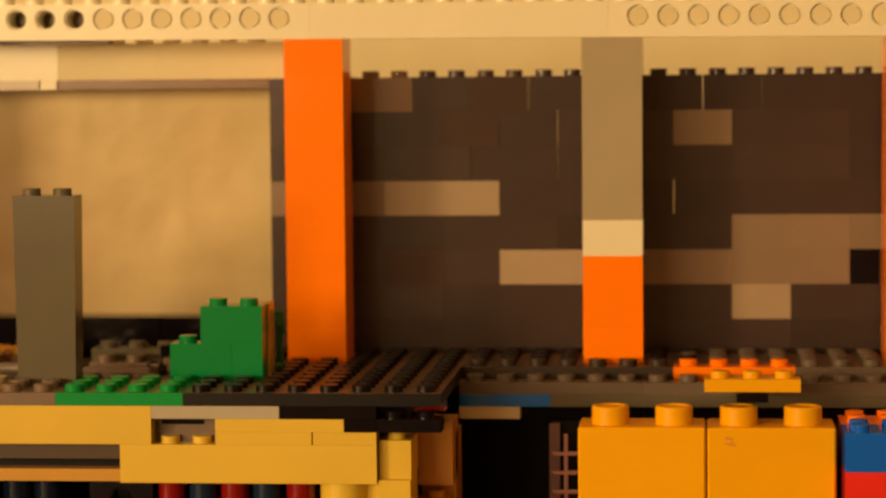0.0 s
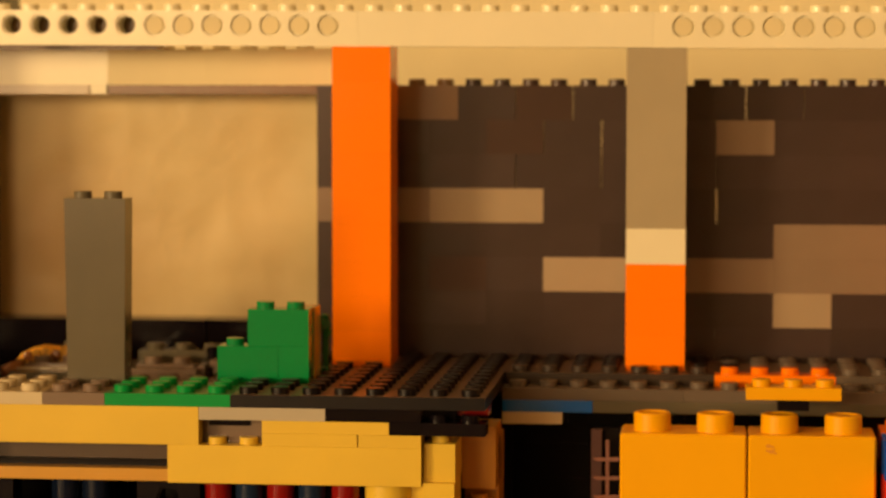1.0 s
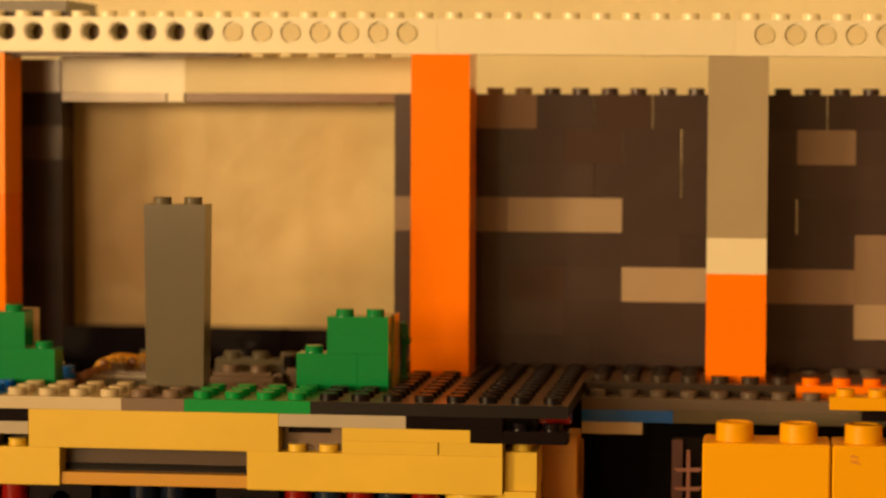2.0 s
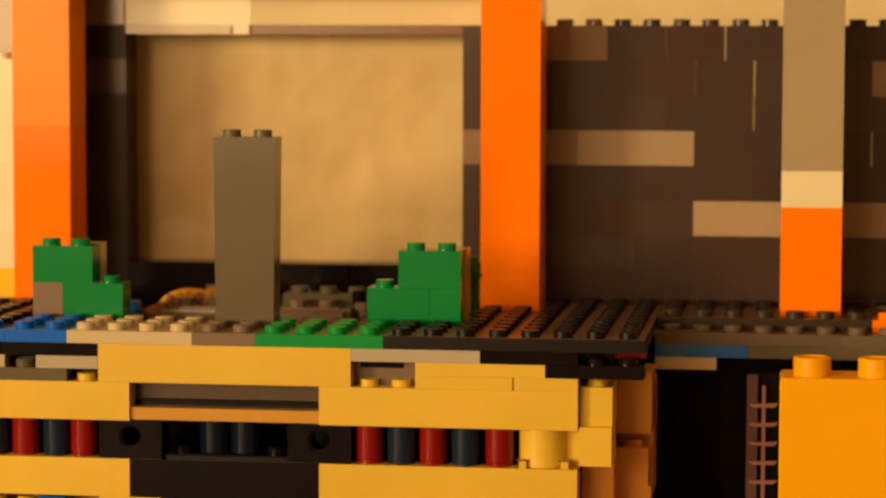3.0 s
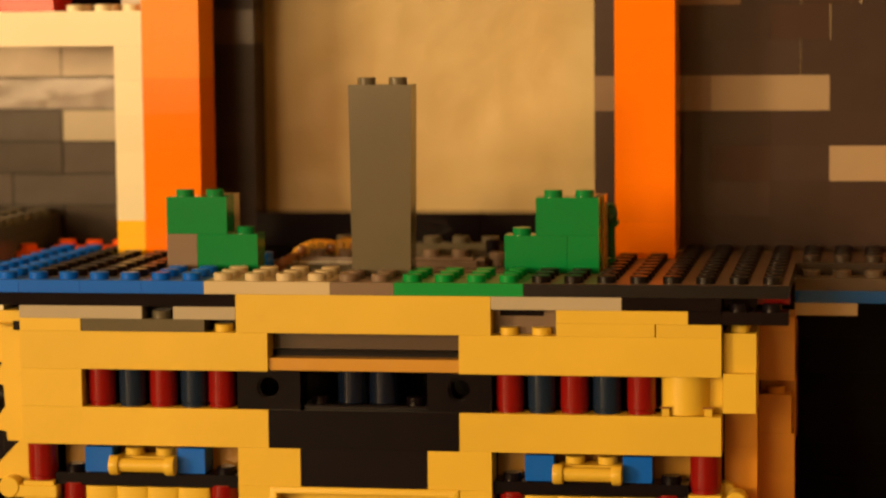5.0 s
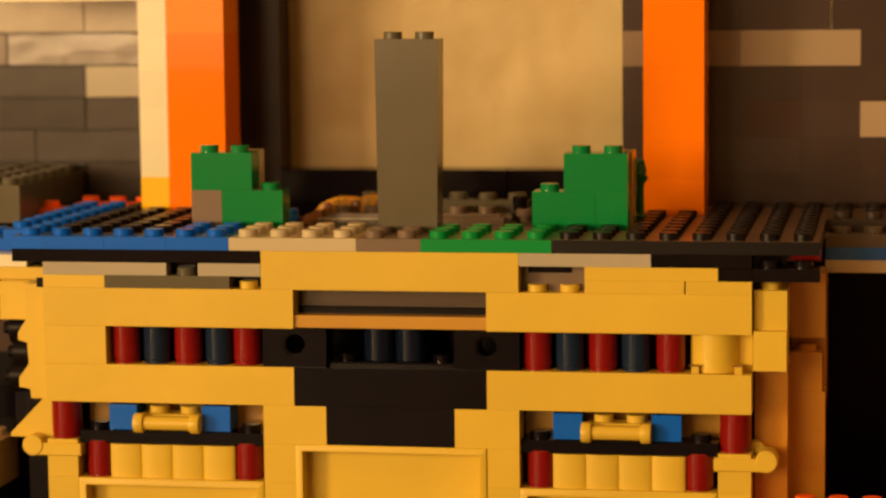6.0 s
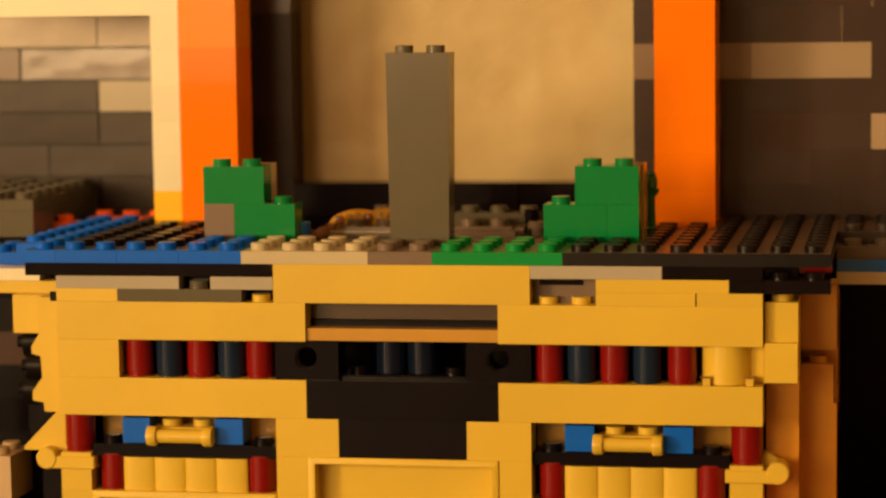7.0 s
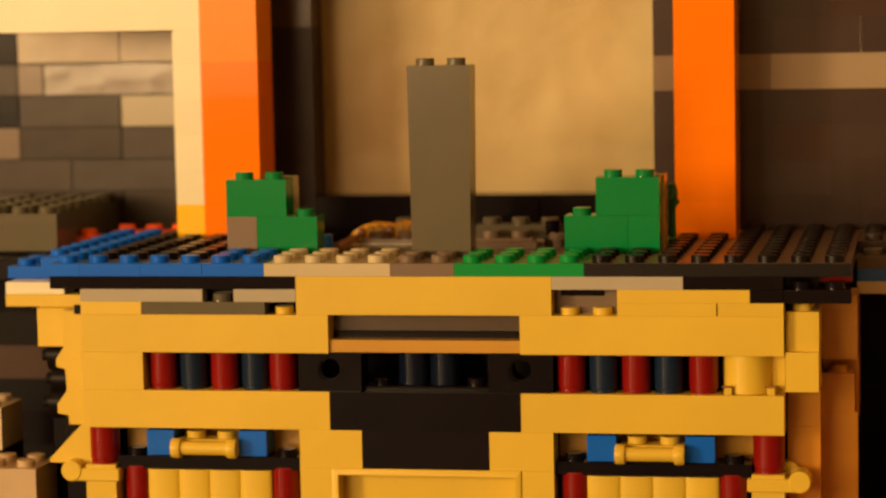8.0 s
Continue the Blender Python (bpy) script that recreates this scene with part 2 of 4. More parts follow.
# brown mixed in low on the left paints the pillar's shade on the card
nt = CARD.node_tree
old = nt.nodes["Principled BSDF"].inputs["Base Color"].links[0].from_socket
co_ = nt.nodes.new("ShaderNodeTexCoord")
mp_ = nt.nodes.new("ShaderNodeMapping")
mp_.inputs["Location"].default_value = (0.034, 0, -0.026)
shade_dist = nt.nodes.new("ShaderNodeVectorMath")
shade_dist.operation = "LENGTH"
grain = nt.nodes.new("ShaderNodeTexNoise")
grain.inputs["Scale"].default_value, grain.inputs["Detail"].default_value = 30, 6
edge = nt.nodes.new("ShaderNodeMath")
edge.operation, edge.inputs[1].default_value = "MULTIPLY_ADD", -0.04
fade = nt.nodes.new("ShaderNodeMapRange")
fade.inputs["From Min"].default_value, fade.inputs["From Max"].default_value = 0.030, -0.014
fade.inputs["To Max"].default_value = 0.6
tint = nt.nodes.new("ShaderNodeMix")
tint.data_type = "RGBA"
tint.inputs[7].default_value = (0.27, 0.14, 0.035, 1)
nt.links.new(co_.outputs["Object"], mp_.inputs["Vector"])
nt.links.new(mp_.outputs[0], shade_dist.inputs[0])
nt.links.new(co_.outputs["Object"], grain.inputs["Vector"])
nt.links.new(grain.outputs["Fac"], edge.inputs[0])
nt.links.new(shade_dist.outputs["Value"], edge.inputs[2])
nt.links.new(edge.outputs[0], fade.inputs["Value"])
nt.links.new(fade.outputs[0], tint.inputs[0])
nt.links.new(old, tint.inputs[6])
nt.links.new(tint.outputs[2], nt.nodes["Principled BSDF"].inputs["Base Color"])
PAINT = matte("room_paint", (0.80, 0.66, 0.50), 0.9, 3.0, 0.06, 0.001)

# ---- mesh helpers, all in millimetres ----
S, P, B = 8.0, 3.2, 9.6
XO = 0.0
XL = -1.5       # the window house has slipped this far aside
ORG = {}
CACHE = {}


def ring(bm, cx, cy, r, z, seg, ax="z"):
    out = []
    for i in range(seg):
        a = 2 * math.pi * (i + 0.5) / seg
        u, v = r * math.cos(a), r * math.sin(a)
        out.append(bm.verts.new({"z": (cx + u, cy + v, z), "y": (cx + u, z, cy + v), "x": (z, cx + u, cy + v)}[ax]))
    return out


def lathe(bm, cx, cy, prof, seg=16, ax="z", cap=(True, True)):
    """Rings of (radius, place along the axis), joined and closed."""
    rings = [ring(bm, cx, cy, r, z, seg, ax) for r, z in prof]
    for q, (a, b) in enumerate(zip(rings, rings[1:])):
        for i in range(seg):
            j = (i + 1) % seg
            f = bm.faces.new((a[i], a[j], b[j], b[i]))
            f.smooth = abs(prof[q][0] - prof[q + 1][0]) < 0.05
    if cap[0]:
        bm.faces.new(list(reversed(rings[0])))
    if cap[1]:
        bm.faces.new(rings[-1])


def stud(bm, cx, cy, z, r=2.42, h=1.75, seg=16):
    lathe(bm, cx, cy, [(r, z - 0.05), (r, z + h - 0.16), (r - 0.16, z + h)], seg, cap=(False, True))


def box(bm, x0, y0, z0, x1, y1, z1, c=0.05):
    """A box with chamfered edges."""
    m = Matrix.Translation(((x0 + x1) / 2, (y0 + y1) / 2, (z0 + z1) / 2)) @ Matrix.Diagonal((x1 - x0, y1 - y0, z1 - z0, 1))
    g = bmesh.ops.create_cube(bm, size=1, matrix=m)
    if c:
        edges = list({e for v in g["verts"] for e in v.link_edges})
        bmesh.ops.bevel(bm, geom=edges, offset=c, segments=1, affect="EDGES")


def done(bm, name, mat):
    bmesh.ops.recalc_face_normals(bm, faces=bm.faces)
    bmesh.ops.scale(bm, vec=(0.001,) * 3, verts=bm.verts)
    me = bpy.data.meshes.new(name)
    bm.to_mesh(me)
    bm.free()
    me.shade_smooth()
    me.set_sharp_from_angle(angle=radians(32))
    me.materials.append(mat)
    return me


def thing(name, label, category, x, y, z, group="", kind=""):
    ob = tagged(new(name), label, category, group, kind)
    ob.location = mm(x, y, z)
    ORG[ob.name] = Vector((x, y, z))
    return ob


def put(name, me, parent, x, y, z, turn=(0, 0, 0), label=""):
    """Links a mesh as one part under a thing or under a part, at a place in the world."""
    ob = new(name, me)
    ob.parent = parent
    ob.location = mm(*(Vector((x, y, z)) - ORG[parent.name]))
    ob.rotation_euler = [radians(a) for a in turn]
    ORG[ob.name] = Vector((x, y, z))
    return tagged(ob, label)


def brick_mesh(nx, ny, h, mat, studs=True, gap=0.035, taper=0.0, c=0.06):
    """One moulded piece: body with softened top and bottom edges, and its studs grown out of the top."""
    key_ = (nx, ny, h, mat.name, studs, gap, taper, c)
    if key_ in CACHE:
        return CACHE[key_]
    bm = bmesh.new()
    lo, hi = 0.005, h - 0.005
    x0, x1, y0, y1 = gap, nx * S - gap, gap, ny * S - gap
    if not studs:
        box(bm, x0, y0, lo, x1, y1, hi, c - 0.01)
    else:
        seg, r, sh = 16, 2.36, 1.78
        xs = [max(x0 + c, min(x1 - c, i * S)) for i in range(int(nx) + 1)]
        ys = [max(y0 + c, min(y1 - c, j * S)) for j in range(int(ny) + 1)]
        for i in range(int(nx)):
            for j in range(int(ny)):
                cx, cy = (i + 0.5) * S, (j + 0.5) * S
                rows = [[], [], [], []]
                for k in range(seg):
                    u, v = math.cos(2 * math.pi * k / seg), math.sin(2 * math.pi * k / seg)
                    t = 1 / max(abs(u), abs(v))
                    px = cx + 4 * u * t
                    py = cy + 4 * v * t
                    px = xs[i] if abs(px - i * S) < 1e-6 else xs[i + 1] if abs(px - (i + 1) * S) < 1e-6 else px
                    py = ys[j] if abs(py - j * S) < 1e-6 else ys[j + 1] if abs(py - (j + 1) * S) < 1e-6 else py
                    rows[0].append(bm.verts.new((px, py, hi)))
                    for q, (rad, z) in enumerate(((r, hi), (r, hi + sh - 0.16), (r - 0.16, hi + sh))):
                        rows[q + 1].append(bm.verts.new((cx + rad * u, cy + rad * v, z)))
                for a, b in zip(rows, rows[1:]):
                    for k in range(seg):
                        m = (k + 1) % seg
                        bm.faces.new((a[k], a[m], b[m], b[k]))
                bm.faces.new(rows[3])
        bmesh.ops.remove_doubles(bm, verts=bm.verts, dist=0.0005)
        for step in ((c, -c), (0.0, -(hi - lo - 2 * c)), (-c, -c)):
            rim = [ed for ed in bm.edges if ed.is_boundary]
            new_ = bmesh.ops.extrude_edge_only(bm, edges=rim)["geom"]
            for v in new_:
                if isinstance(v, bmesh.types.BMVert):
                    v.co.z += step[1]
                    if step[0]:
                        v.co.x += step[0] * (1 if v.co.x > x1 - 0.2 else -1 if v.co.x < x0 + 0.2 else 0)
                        v.co.y += step[0] * (1 if v.co.y > y1 - 0.2 else -1 if v.co.y < y0 + 0.2 else 0)
        bmesh.ops.holes_fill(bm, edges=[ed for ed in bm.edges if ed.is_boundary], sides=0)
    if taper:
        for v in bm.verts:
            v.co.x += (v.co.x - nx * S / 2) * -taper * max(0, 1 - v.co.z / h)
    CACHE[key_] = done(bm, "brick", mat)
    return CACHE[key_]


def framed(w, h, side, top, deep, thick=8.0):
    """A moulded panel: a rim round a recessed field."""
    bm = bmesh.new()
    out = [(0, 0), (w, 0), (w, h), (0, h)]
    inn = [(side, side), (w - side, side), (w - side, h - top), (side, h - top)]
    back, face = [bm.verts.new((x, thick, z)) for x, z in out], [bm.verts.new((x, 0, z)) for x, z in out]
    lip, field = [bm.verts.new((x, 0, z)) for x, z in inn], [bm.verts.new((x, deep, z)) for x, z in inn]
    for a, b in ((back, face), (face, lip), (lip, field)):
        for i in range(4):
            j = (i + 1) % 4
            bm.faces.new((a[i], a[j], b[j], b[i]))
    bm.faces.new(field)
    bm.faces.new(list(reversed(back)))
    bmesh.ops.bevel(bm, geom=list(bm.edges), offset=0.1, segments=1, affect="EDGES")
    return bm


def brick(parent, x, y, z, nx, ny, mat, h=B, studs=True, name="", xo=0.0, label="", dy=0.0, gap=0.035, c=0.06):
    """x, y in studs, z in millimetres."""
    return put(name or ("plate" if h < 4 else "brick"), brick_mesh(nx, ny, h, mat, studs, gap, 0.0, c), parent, x * S + xo, y * S + dy, z, label=label)


def round_mesh(mat, r, h, top=True, r2=None):
    """A small drum: a slightly narrower foot, a plain barrel and a softened rim."""
    key_ = ("round", mat.name, r, h, top, r2)
    if key_ not in CACHE:
        bm = bmesh.new()
        low = r2 or r
        lathe(bm, 0, 0, [(low - 0.2, 0.02), (low - 0.2, 1.1), (r, 1.3), (r, h - 0.25), (r - 0.2, h - 0.02)], 24)
        if top:
            stud(bm, 0, 0, h)
        CACHE[key_] = done(bm, "round_brick", mat)
    return CACHE[key_]


def hole_beam_mesh(n, mat, holes, depth=8.0, h=9.6, blind=()):
    """A row brick n studs long whose sides are pierced by round holes between the studs."""
    bm = bmesh.new()
    seg, r = 24, 2.45
    zc = 5.6

    def slab(x0, x1):
        for y in (0.0, depth):
            bm.faces.new([bm.verts.new((x, y, z)) for x, z in ((x0, 0), (x1, 0), (x1, h), (x0, h))])

    edges = [0.0]
    for k in holes:
        x0, x1 = k * S - 4, k * S + 4
        if x0 > edges[-1] + 0.01:
            slab(edges[-1], x0)
        edges.append(x1)
        cx = k * S
        rows = []
        lip = 0.9 if k in blind else 0.7
        for y, rad in ((0.0, None), (0.0, r + 0.55), (lip, r + 0.5), (lip, r), (depth - 0.7, r), (depth - 0.7, r + 0.5), (depth, r + 0.55), (depth, None)):
            vs = []
            for i in range(seg):
                a = 2 * math.pi * i / seg + math.pi / 4
                c, s = math.cos(a), math.sin(a)
                if rad is None:
                    t = 1 / max(abs(c), abs(s))
                    vs.append(bm.verts.new((cx + 4 * c * t, y, (h / 2 + h / 2 * s * t))))
                else:
                    vs.append(bm.verts.new((cx + rad * c, y, zc + rad * s)))
            rows.append(vs)
        if k in blind:
            bm.faces.new(rows[3])
        for q, (a, b) in enumerate(zip(rows, rows[1:])):
            if k in blind and q in (3, 4):
                continue
            for i in range(seg):
                j = (i + 1) % seg
                f = bm.faces.new((a[i], a[j], b[j], b[i]))
                f.smooth = q in (1, 3, 5)
    if edges[-1] < n * S - 0.01:
        slab(edges[-1], n * S)
    for a, b, c, d in (((0, 0, 0), (n * S, 0, 0), (n * S, depth, 0), (0, depth, 0)), ((0, 0, h), (n * S, 0, h), (n * S, depth, h), (0, depth, h)),
                       ((0, 0, 0), (0, depth, 0), (0, depth, h), (0, 0, h)), ((n * S, 0, 0), (n * S, depth, 0), (n * S, depth, h), (n * S, 0, h))):
        bm.faces.new([bm.verts.new(v) for v in (a, b, c, d)])
    bmesh.ops.remove_doubles(bm, verts=bm.verts, dist=0.001)
    for i in range(n):
        stud(bm, (i + 0.5) * S, depth / 2, h)
    return done(bm, "hole_beam", mat)


# ---- the room that closes the place ----
def slab(name, label, x0, y0, z0, x1, y1, z1, mat, category):
    bm = bmesh.new()
    box(bm, x0, y0, z0, x1, y1, z1, 1.0)
    return tagged(new(name, done(bm, name, mat)), label, category, kind="structure")


TZ = -80.0
slab("table_top", "brown wooden table top under the toy building", -600, -430, TZ - 30, 700, 419, TZ, WOOD, "table")
for x in (-570, 640):
    for y in (-410, 370):
        slab("table_leg", "brown wooden table leg standing on the floor", x, y, -760, x + 40, y + 40, TZ - 30, WOOD, "table leg")
slab("wall_back", "cream plaster wall behind the toy building", -2600, 420, -760, 2400, 460, 1500, PLASTER, "wall")
slab("wall_left", "cream painted room wall", -2640, -2900, -760, -2600, 460, 1500, PAINT, "wall")
slab("wall_right", "cream painted room wall", 2400, -2900, -760, 2440, 460, 1500, PAINT, "wall")
slab("wall_front", "cream painted room wall", -2640, -2940, -760, 2440, -2900, 1500, PAINT, "wall")
slab("ceiling", "cream painted ceiling", -2640, -2940, 1500, 2440, 460, 1540, PAINT, "ceiling")
slab("floor", "brown wooden floor of the room", -2640, -2940, -800, 2440, 460, -760, WOOD, "floor")

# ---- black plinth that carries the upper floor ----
# added support, unseen as such; its near-black stands for shade in gaps and cavity
core = thing("brick_plinth", "added black brick plinth filling the inside of the toy building", "brick base", 0, 40, TZ)
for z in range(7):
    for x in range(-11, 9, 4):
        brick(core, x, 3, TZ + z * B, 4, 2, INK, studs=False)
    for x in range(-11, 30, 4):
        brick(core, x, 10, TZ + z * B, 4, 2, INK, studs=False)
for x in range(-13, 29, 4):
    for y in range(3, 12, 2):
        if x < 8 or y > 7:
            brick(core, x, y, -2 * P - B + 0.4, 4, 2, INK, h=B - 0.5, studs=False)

# ---- upper floor of plates ----
deck = thing("brick_floor", "studded floor of blue, tan, green and black plates", "toy floor", 0, 40, -P)


def deck_plate(x, y, nx, ny, mat, z=-P, label=""):
    return brick(deck, x, y, z, nx, ny, mat, h=P, label=label)


deck_plate(-12, 0, 1, 10, DBLU)
deck_plate(-13, 2, 1, 8, DBLU)
deck_plate(-11, 0, 2, 1, DBLU)
deck_plate(-9, 0, 2, 1, DBLU)
deck_plate(-7, 0, 2, 3, DBLU)
for x in (-11, -9):
    deck_plate(x, 1, 2, 8, DBLK)
deck_plate(-7, 3, 1, 6, DBLK)
deck_plate(-6, 3, 1, 2, DBLU)
brick(deck, -11, 9, -P, 4, 3, DBLK, h=P)
brick(deck, -14, 11, -P, 3, 1, REDO, h=P, xo=3)
brick(deck, -16, 10, -P, 2, 1, REDO, h=P - 0.6, xo=2)
deck_plate(-5, 0, 4, 3, DTAN)
deck_plate(-1, 0, 2, 3, DBRN)
deck_plate(1, 0, 4, 3, DGRN)
deck_plate(5, 0, 8, 8, DBLK)
deck_plate(5, 8, 8, 3, DBLK)
deck_plate(-13, 3, 1, 6, DBLU, z=-2 * P)
deck_plate(-14.5, 3, 2, 2, DBLU, z=-2 * P)
# the sunk court behind the front rows
for x in range(-5, 5, 2):
    deck_plate(x, 3, 2, 8, DDGR if x % 4 else DBLK, z=-2 * P)
# floor on the other side of the black plates: a low grey front row and higher rows behind it
for x, n in ((13, 6), (19, 4), (23, 6)):
    brick(deck, x, 6, -2 * P, n, 1, DDGR, h=P)
for x in range(13, 29, 4):
    for y in (7, 8, 10):
        if (x, y) != (21, 7):
            brick(deck, x, y, -P, 4 - (x == 17 and y == 7), 1, DDGR if x > 20 else DSTP if y == 7 else DBLK, h=P)
brick(deck, 24, 7, -P, 1, 1, DDGR, h=P)
for x, n in ((13, 4), (17, 3), (20, 4), (24, 5)):
    brick(deck, x, 9, -P, n, 1, DBLK if x < 20 else DDGR, h=P)
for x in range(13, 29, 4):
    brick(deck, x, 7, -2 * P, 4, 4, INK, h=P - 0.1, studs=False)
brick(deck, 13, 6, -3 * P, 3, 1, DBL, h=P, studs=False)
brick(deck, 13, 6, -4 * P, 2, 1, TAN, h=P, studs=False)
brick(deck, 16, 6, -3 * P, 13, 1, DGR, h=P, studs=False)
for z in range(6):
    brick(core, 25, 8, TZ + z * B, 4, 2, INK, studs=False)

# ---- rear brick wall ----
rear = thing("brick_wall", "tall wall of charcoal bricks with light grey bars", "toy wall", 110, 92, 0)
WY = 11
LAYOUT = [
    [(6, 10, 0), (10, 13, 0), (13, 17, 0), (17, 20, 0), (20, 24, 0), (24, 28, 0), (28, 30, 0)],
    [(6, 8, 0), (8, 12, 0), (12, 14, 0), (14, 18, 0), (18, 22, 0), (22, 24, "L"), (24, 28, 0), (28, 30, 0)],
    [(6, 10, 0), (10, 12, "U"), (12, 14, 0), (14, 18, "L"), (18, 22, "M"), (22, 26, "M"), (26, 27, "B"), (27, 30, 0)],
    [(6, 9, 0), (9, 12, 0), (12, 16, 0), (16, 18, 0), (18, 22, 0), (22, 26, "M"), (26, 30, "M")],
    [(6, 8, "M"), (8, 10, "M"), (10, 14, "L"), (14, 17, 0), (17, 20, 0), (20, 24, 0), (24, 28, 0), (28, 30, 0)],
    [(6, 10, 0), (10, 13, 0), (13, 16, 0), (16, 20, 0), (20, 22, 0), (22, 26, 0), (26, 30, 0)],
    [(6, 10, 0), (10, 12, 0), (12, 14, "U"), (14, 16, 0), (16, 20, 0), (20, 22, "M"), (22, 26, 0), (26, 30, 0)],
    [(6, 8, 0), (8, 11, "N"), (11, 13, 0), (13, 15, "U"), (15, 18, 0), (18, 21, 0), (21, 23, 0), (23, 25, 0), (25, 29, 0), (29, 30, 0)],
]
TONE = {0: WDK, "L": WLG, "M": WMG, "U": WBR, "B": BLK, "N": WBN}
SLITS = {(7, 13): 0.24, (7, 15): 0.38, (6, 14): 0.24, (6, 16): 0.42, (5, 16): 0.32, (5, 13): 0.24, (4, 20): 0.28, (7, 21): 0.24, (7, 23): 0.16}
for row, spans in enumerate(LAYOUT):
    for a, b, tone in spans:
        slit = SLITS.get((row, a), 0.0)
        ob = brick(rear, a, WY, row * B, b - a, 1, TONE[tone], studs=row == 7, xo=XO + slit, dy=0.02 * ((a + row) % 3), gap=0.012, c=0.03)
        ob.scale.x = 1 - slit / ((b - a) * S)
for row in range(8):
    mat = WBR if row == 6 else DRK
    brick(rear, -9, WY, row * B, 3, 1.55, mat, studs=False, xo=XO, gap=0.012, c=0.03)
brick(rear, -9, WY, 8 * B, 2.95, 1.55, WMG, studs=False, xo=XO)
for x, n in ((-6, 4), (-2, 4), (2, 4)):
    brick(rear, x, WY, 0.4, n - (x < 2) * 0.03, 1.5, BLK, studs=False, xo=XO)
for x in range(-6, 6, 4):
    brick(rear, x, WY, -2 * P, 4, 1.5, BLK, h=2 * P + 0.35, studs=False, gap=0.012, c=0.03)
for x in range(13, 29, 4):
    brick(rear, x, WY, -2 * P, 4, 1, WDK, h=2 * P - 0.05, studs=False, gap=0.012, c=0.03)
card = thing("card_sheet", "creased tan card sheet standing behind the opening", "card sheet", 0, 99, 0)
bm = bmesh.new()
bmesh.ops.create_grid(bm, x_segments=64, y_segments=40, size=0.5)
for v in bm.verts:
    v.co = Vector((v.co.x * 128, 0, v.co.y * 80 + 40))
    v.co.y = 0.9 * noise.noise(Vector((v.co.x * 0.035, v.co.z * 0.05, 3.0))) + 0.5 * abs(noise.noise(Vector((v.co.x * 0.05 + v.co.z * 0.06, v.co.z * 0.06 - v.co.x * 0.05, 9.0))))
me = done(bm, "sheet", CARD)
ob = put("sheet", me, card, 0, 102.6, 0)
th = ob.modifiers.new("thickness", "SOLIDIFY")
th.thickness = 0.0006
lintel = thing("lintel_beam", "cream white beam over the opening of the rear wall", "beam", 0, 92, 73.6)
for x, n, mat in ((-6, 4.5, WHT), (-1.5, 3.5, PLG), (2, 5.2, PLG)):
    brick(lintel, x, WY, 8 * B, n, 1, mat, h=B + 0.6, xo=XO, studs=False, gap=0.012, c=0.03)
for x in range(-2, 6):
    bm = bmesh.new()
    stud(bm, 0, 0, 0)
    put("lintel_stud", done(bm, "lintel_stud", PLG), lintel, (x + 0.5) * S, WY * S + 4, 9 * B + 0.6)
for x, n, mat in ((-6, 3.8, LGT), (-2.15, 0.6, WHT), (-1.5, 7.5, HLB)):
    brick(lintel, x, WY, 8 * B - 2.6, n, 1.55, mat, h=2.6, xo=XO, studs=False)


# ---- pillars ----
rnd = random.Random(7)


def pillar(name, label, x, y, pieces, xo=0.0, nx=2, ny=2, group="pillars of the upper floor", top=False):
    t = thing(name, label, "pillar", x * S + xo + nx * 4, y * S + ny * 4, pieces[0][0], group)
    for i, (z, h, mat) in enumerate(pieces):
        ob = brick(t, x, y, z, nx, ny, mat, h=h, xo=xo, studs=top and i == len(pieces) - 1, dy=0.02 * (i % 3), gap=0.012, c=0.03)
        lean = (0.7 if i < 4 else 0.1 if i < 5 else -0.35 * (i - 4)) if xo else 0.0     # the upper bricks lean back a little
        ob.rotation_euler = (radians(lean + rnd.uniform(-0.2, 0.2)), 0, radians(rnd.uniform(-0.25, 0.25)))
    return t


pillar("pillar", "tall pillar of nine stacked orange bricks", 7, 8, [(i * (B + 0.13), B + 0.13, ORA) for i in range(9)])
# the upper four bricks take the lighter orange that paints the lamp glow
pillar("pillar", "tall orange brick pillar beside a white post", -9, 8, [(i * (B + 0.13), B + 0.13, ORA_LIT if i > 4 else ORA) for i in range(9)], XL)
pillar("pillar", "tall orange brick pillar at the far end of the beam", 27, 8, [(i * B, B, ORA) for i in range(9)])
pillar("pillar", "pillar of orange, white and light grey bricks", 17, 8,
       [(i * B, B, ORA) for i in range(3)] + [(3 * B, B, WHT), (4 * B, 5 * B + 0.5, MGR)])
col = thing("grey_column", "free-standing slim dark grey column with two studs", "column", 2, 20, 0)
put("column_body", brick_mesh(2, 1, 5 * B, DGR, True, 0.0, 0.07), col, -6.0, 15.5, 0)

# ---- long top beam with round holes ----
beam = thing("top_beam", "long cream white beam pierced by round holes", "beam", 60, 68, 9 * B)
beam.location.z += 0.001
beam.rotation_euler = (0, radians(0.28), 0)      # it lies a little askew on the pillars
me = hole_beam_mesh(16, WHT, range(1, 16))
near_beam = put("hole_beam", hole_beam_mesh(16, WHT, range(1, 16), blind=range(9, 16)), beam, -8 * S - 1.0, 64, 9 * B)
put("hole_beam", me, beam, -24 * S - 1.0, 64, 9 * B)
brick(beam, 8, 8, 9 * B, 10, 1, WHT, xo=-1)
far_beam = put("hole_beam", hole_beam_mesh(16, WHT, range(1, 16), blind=range(1, 16)), beam, 18 * S - 1.0, 64, 9 * B)
# discs added in the blind holes; their duller cream stands for the shade inside
bm = bmesh.new()
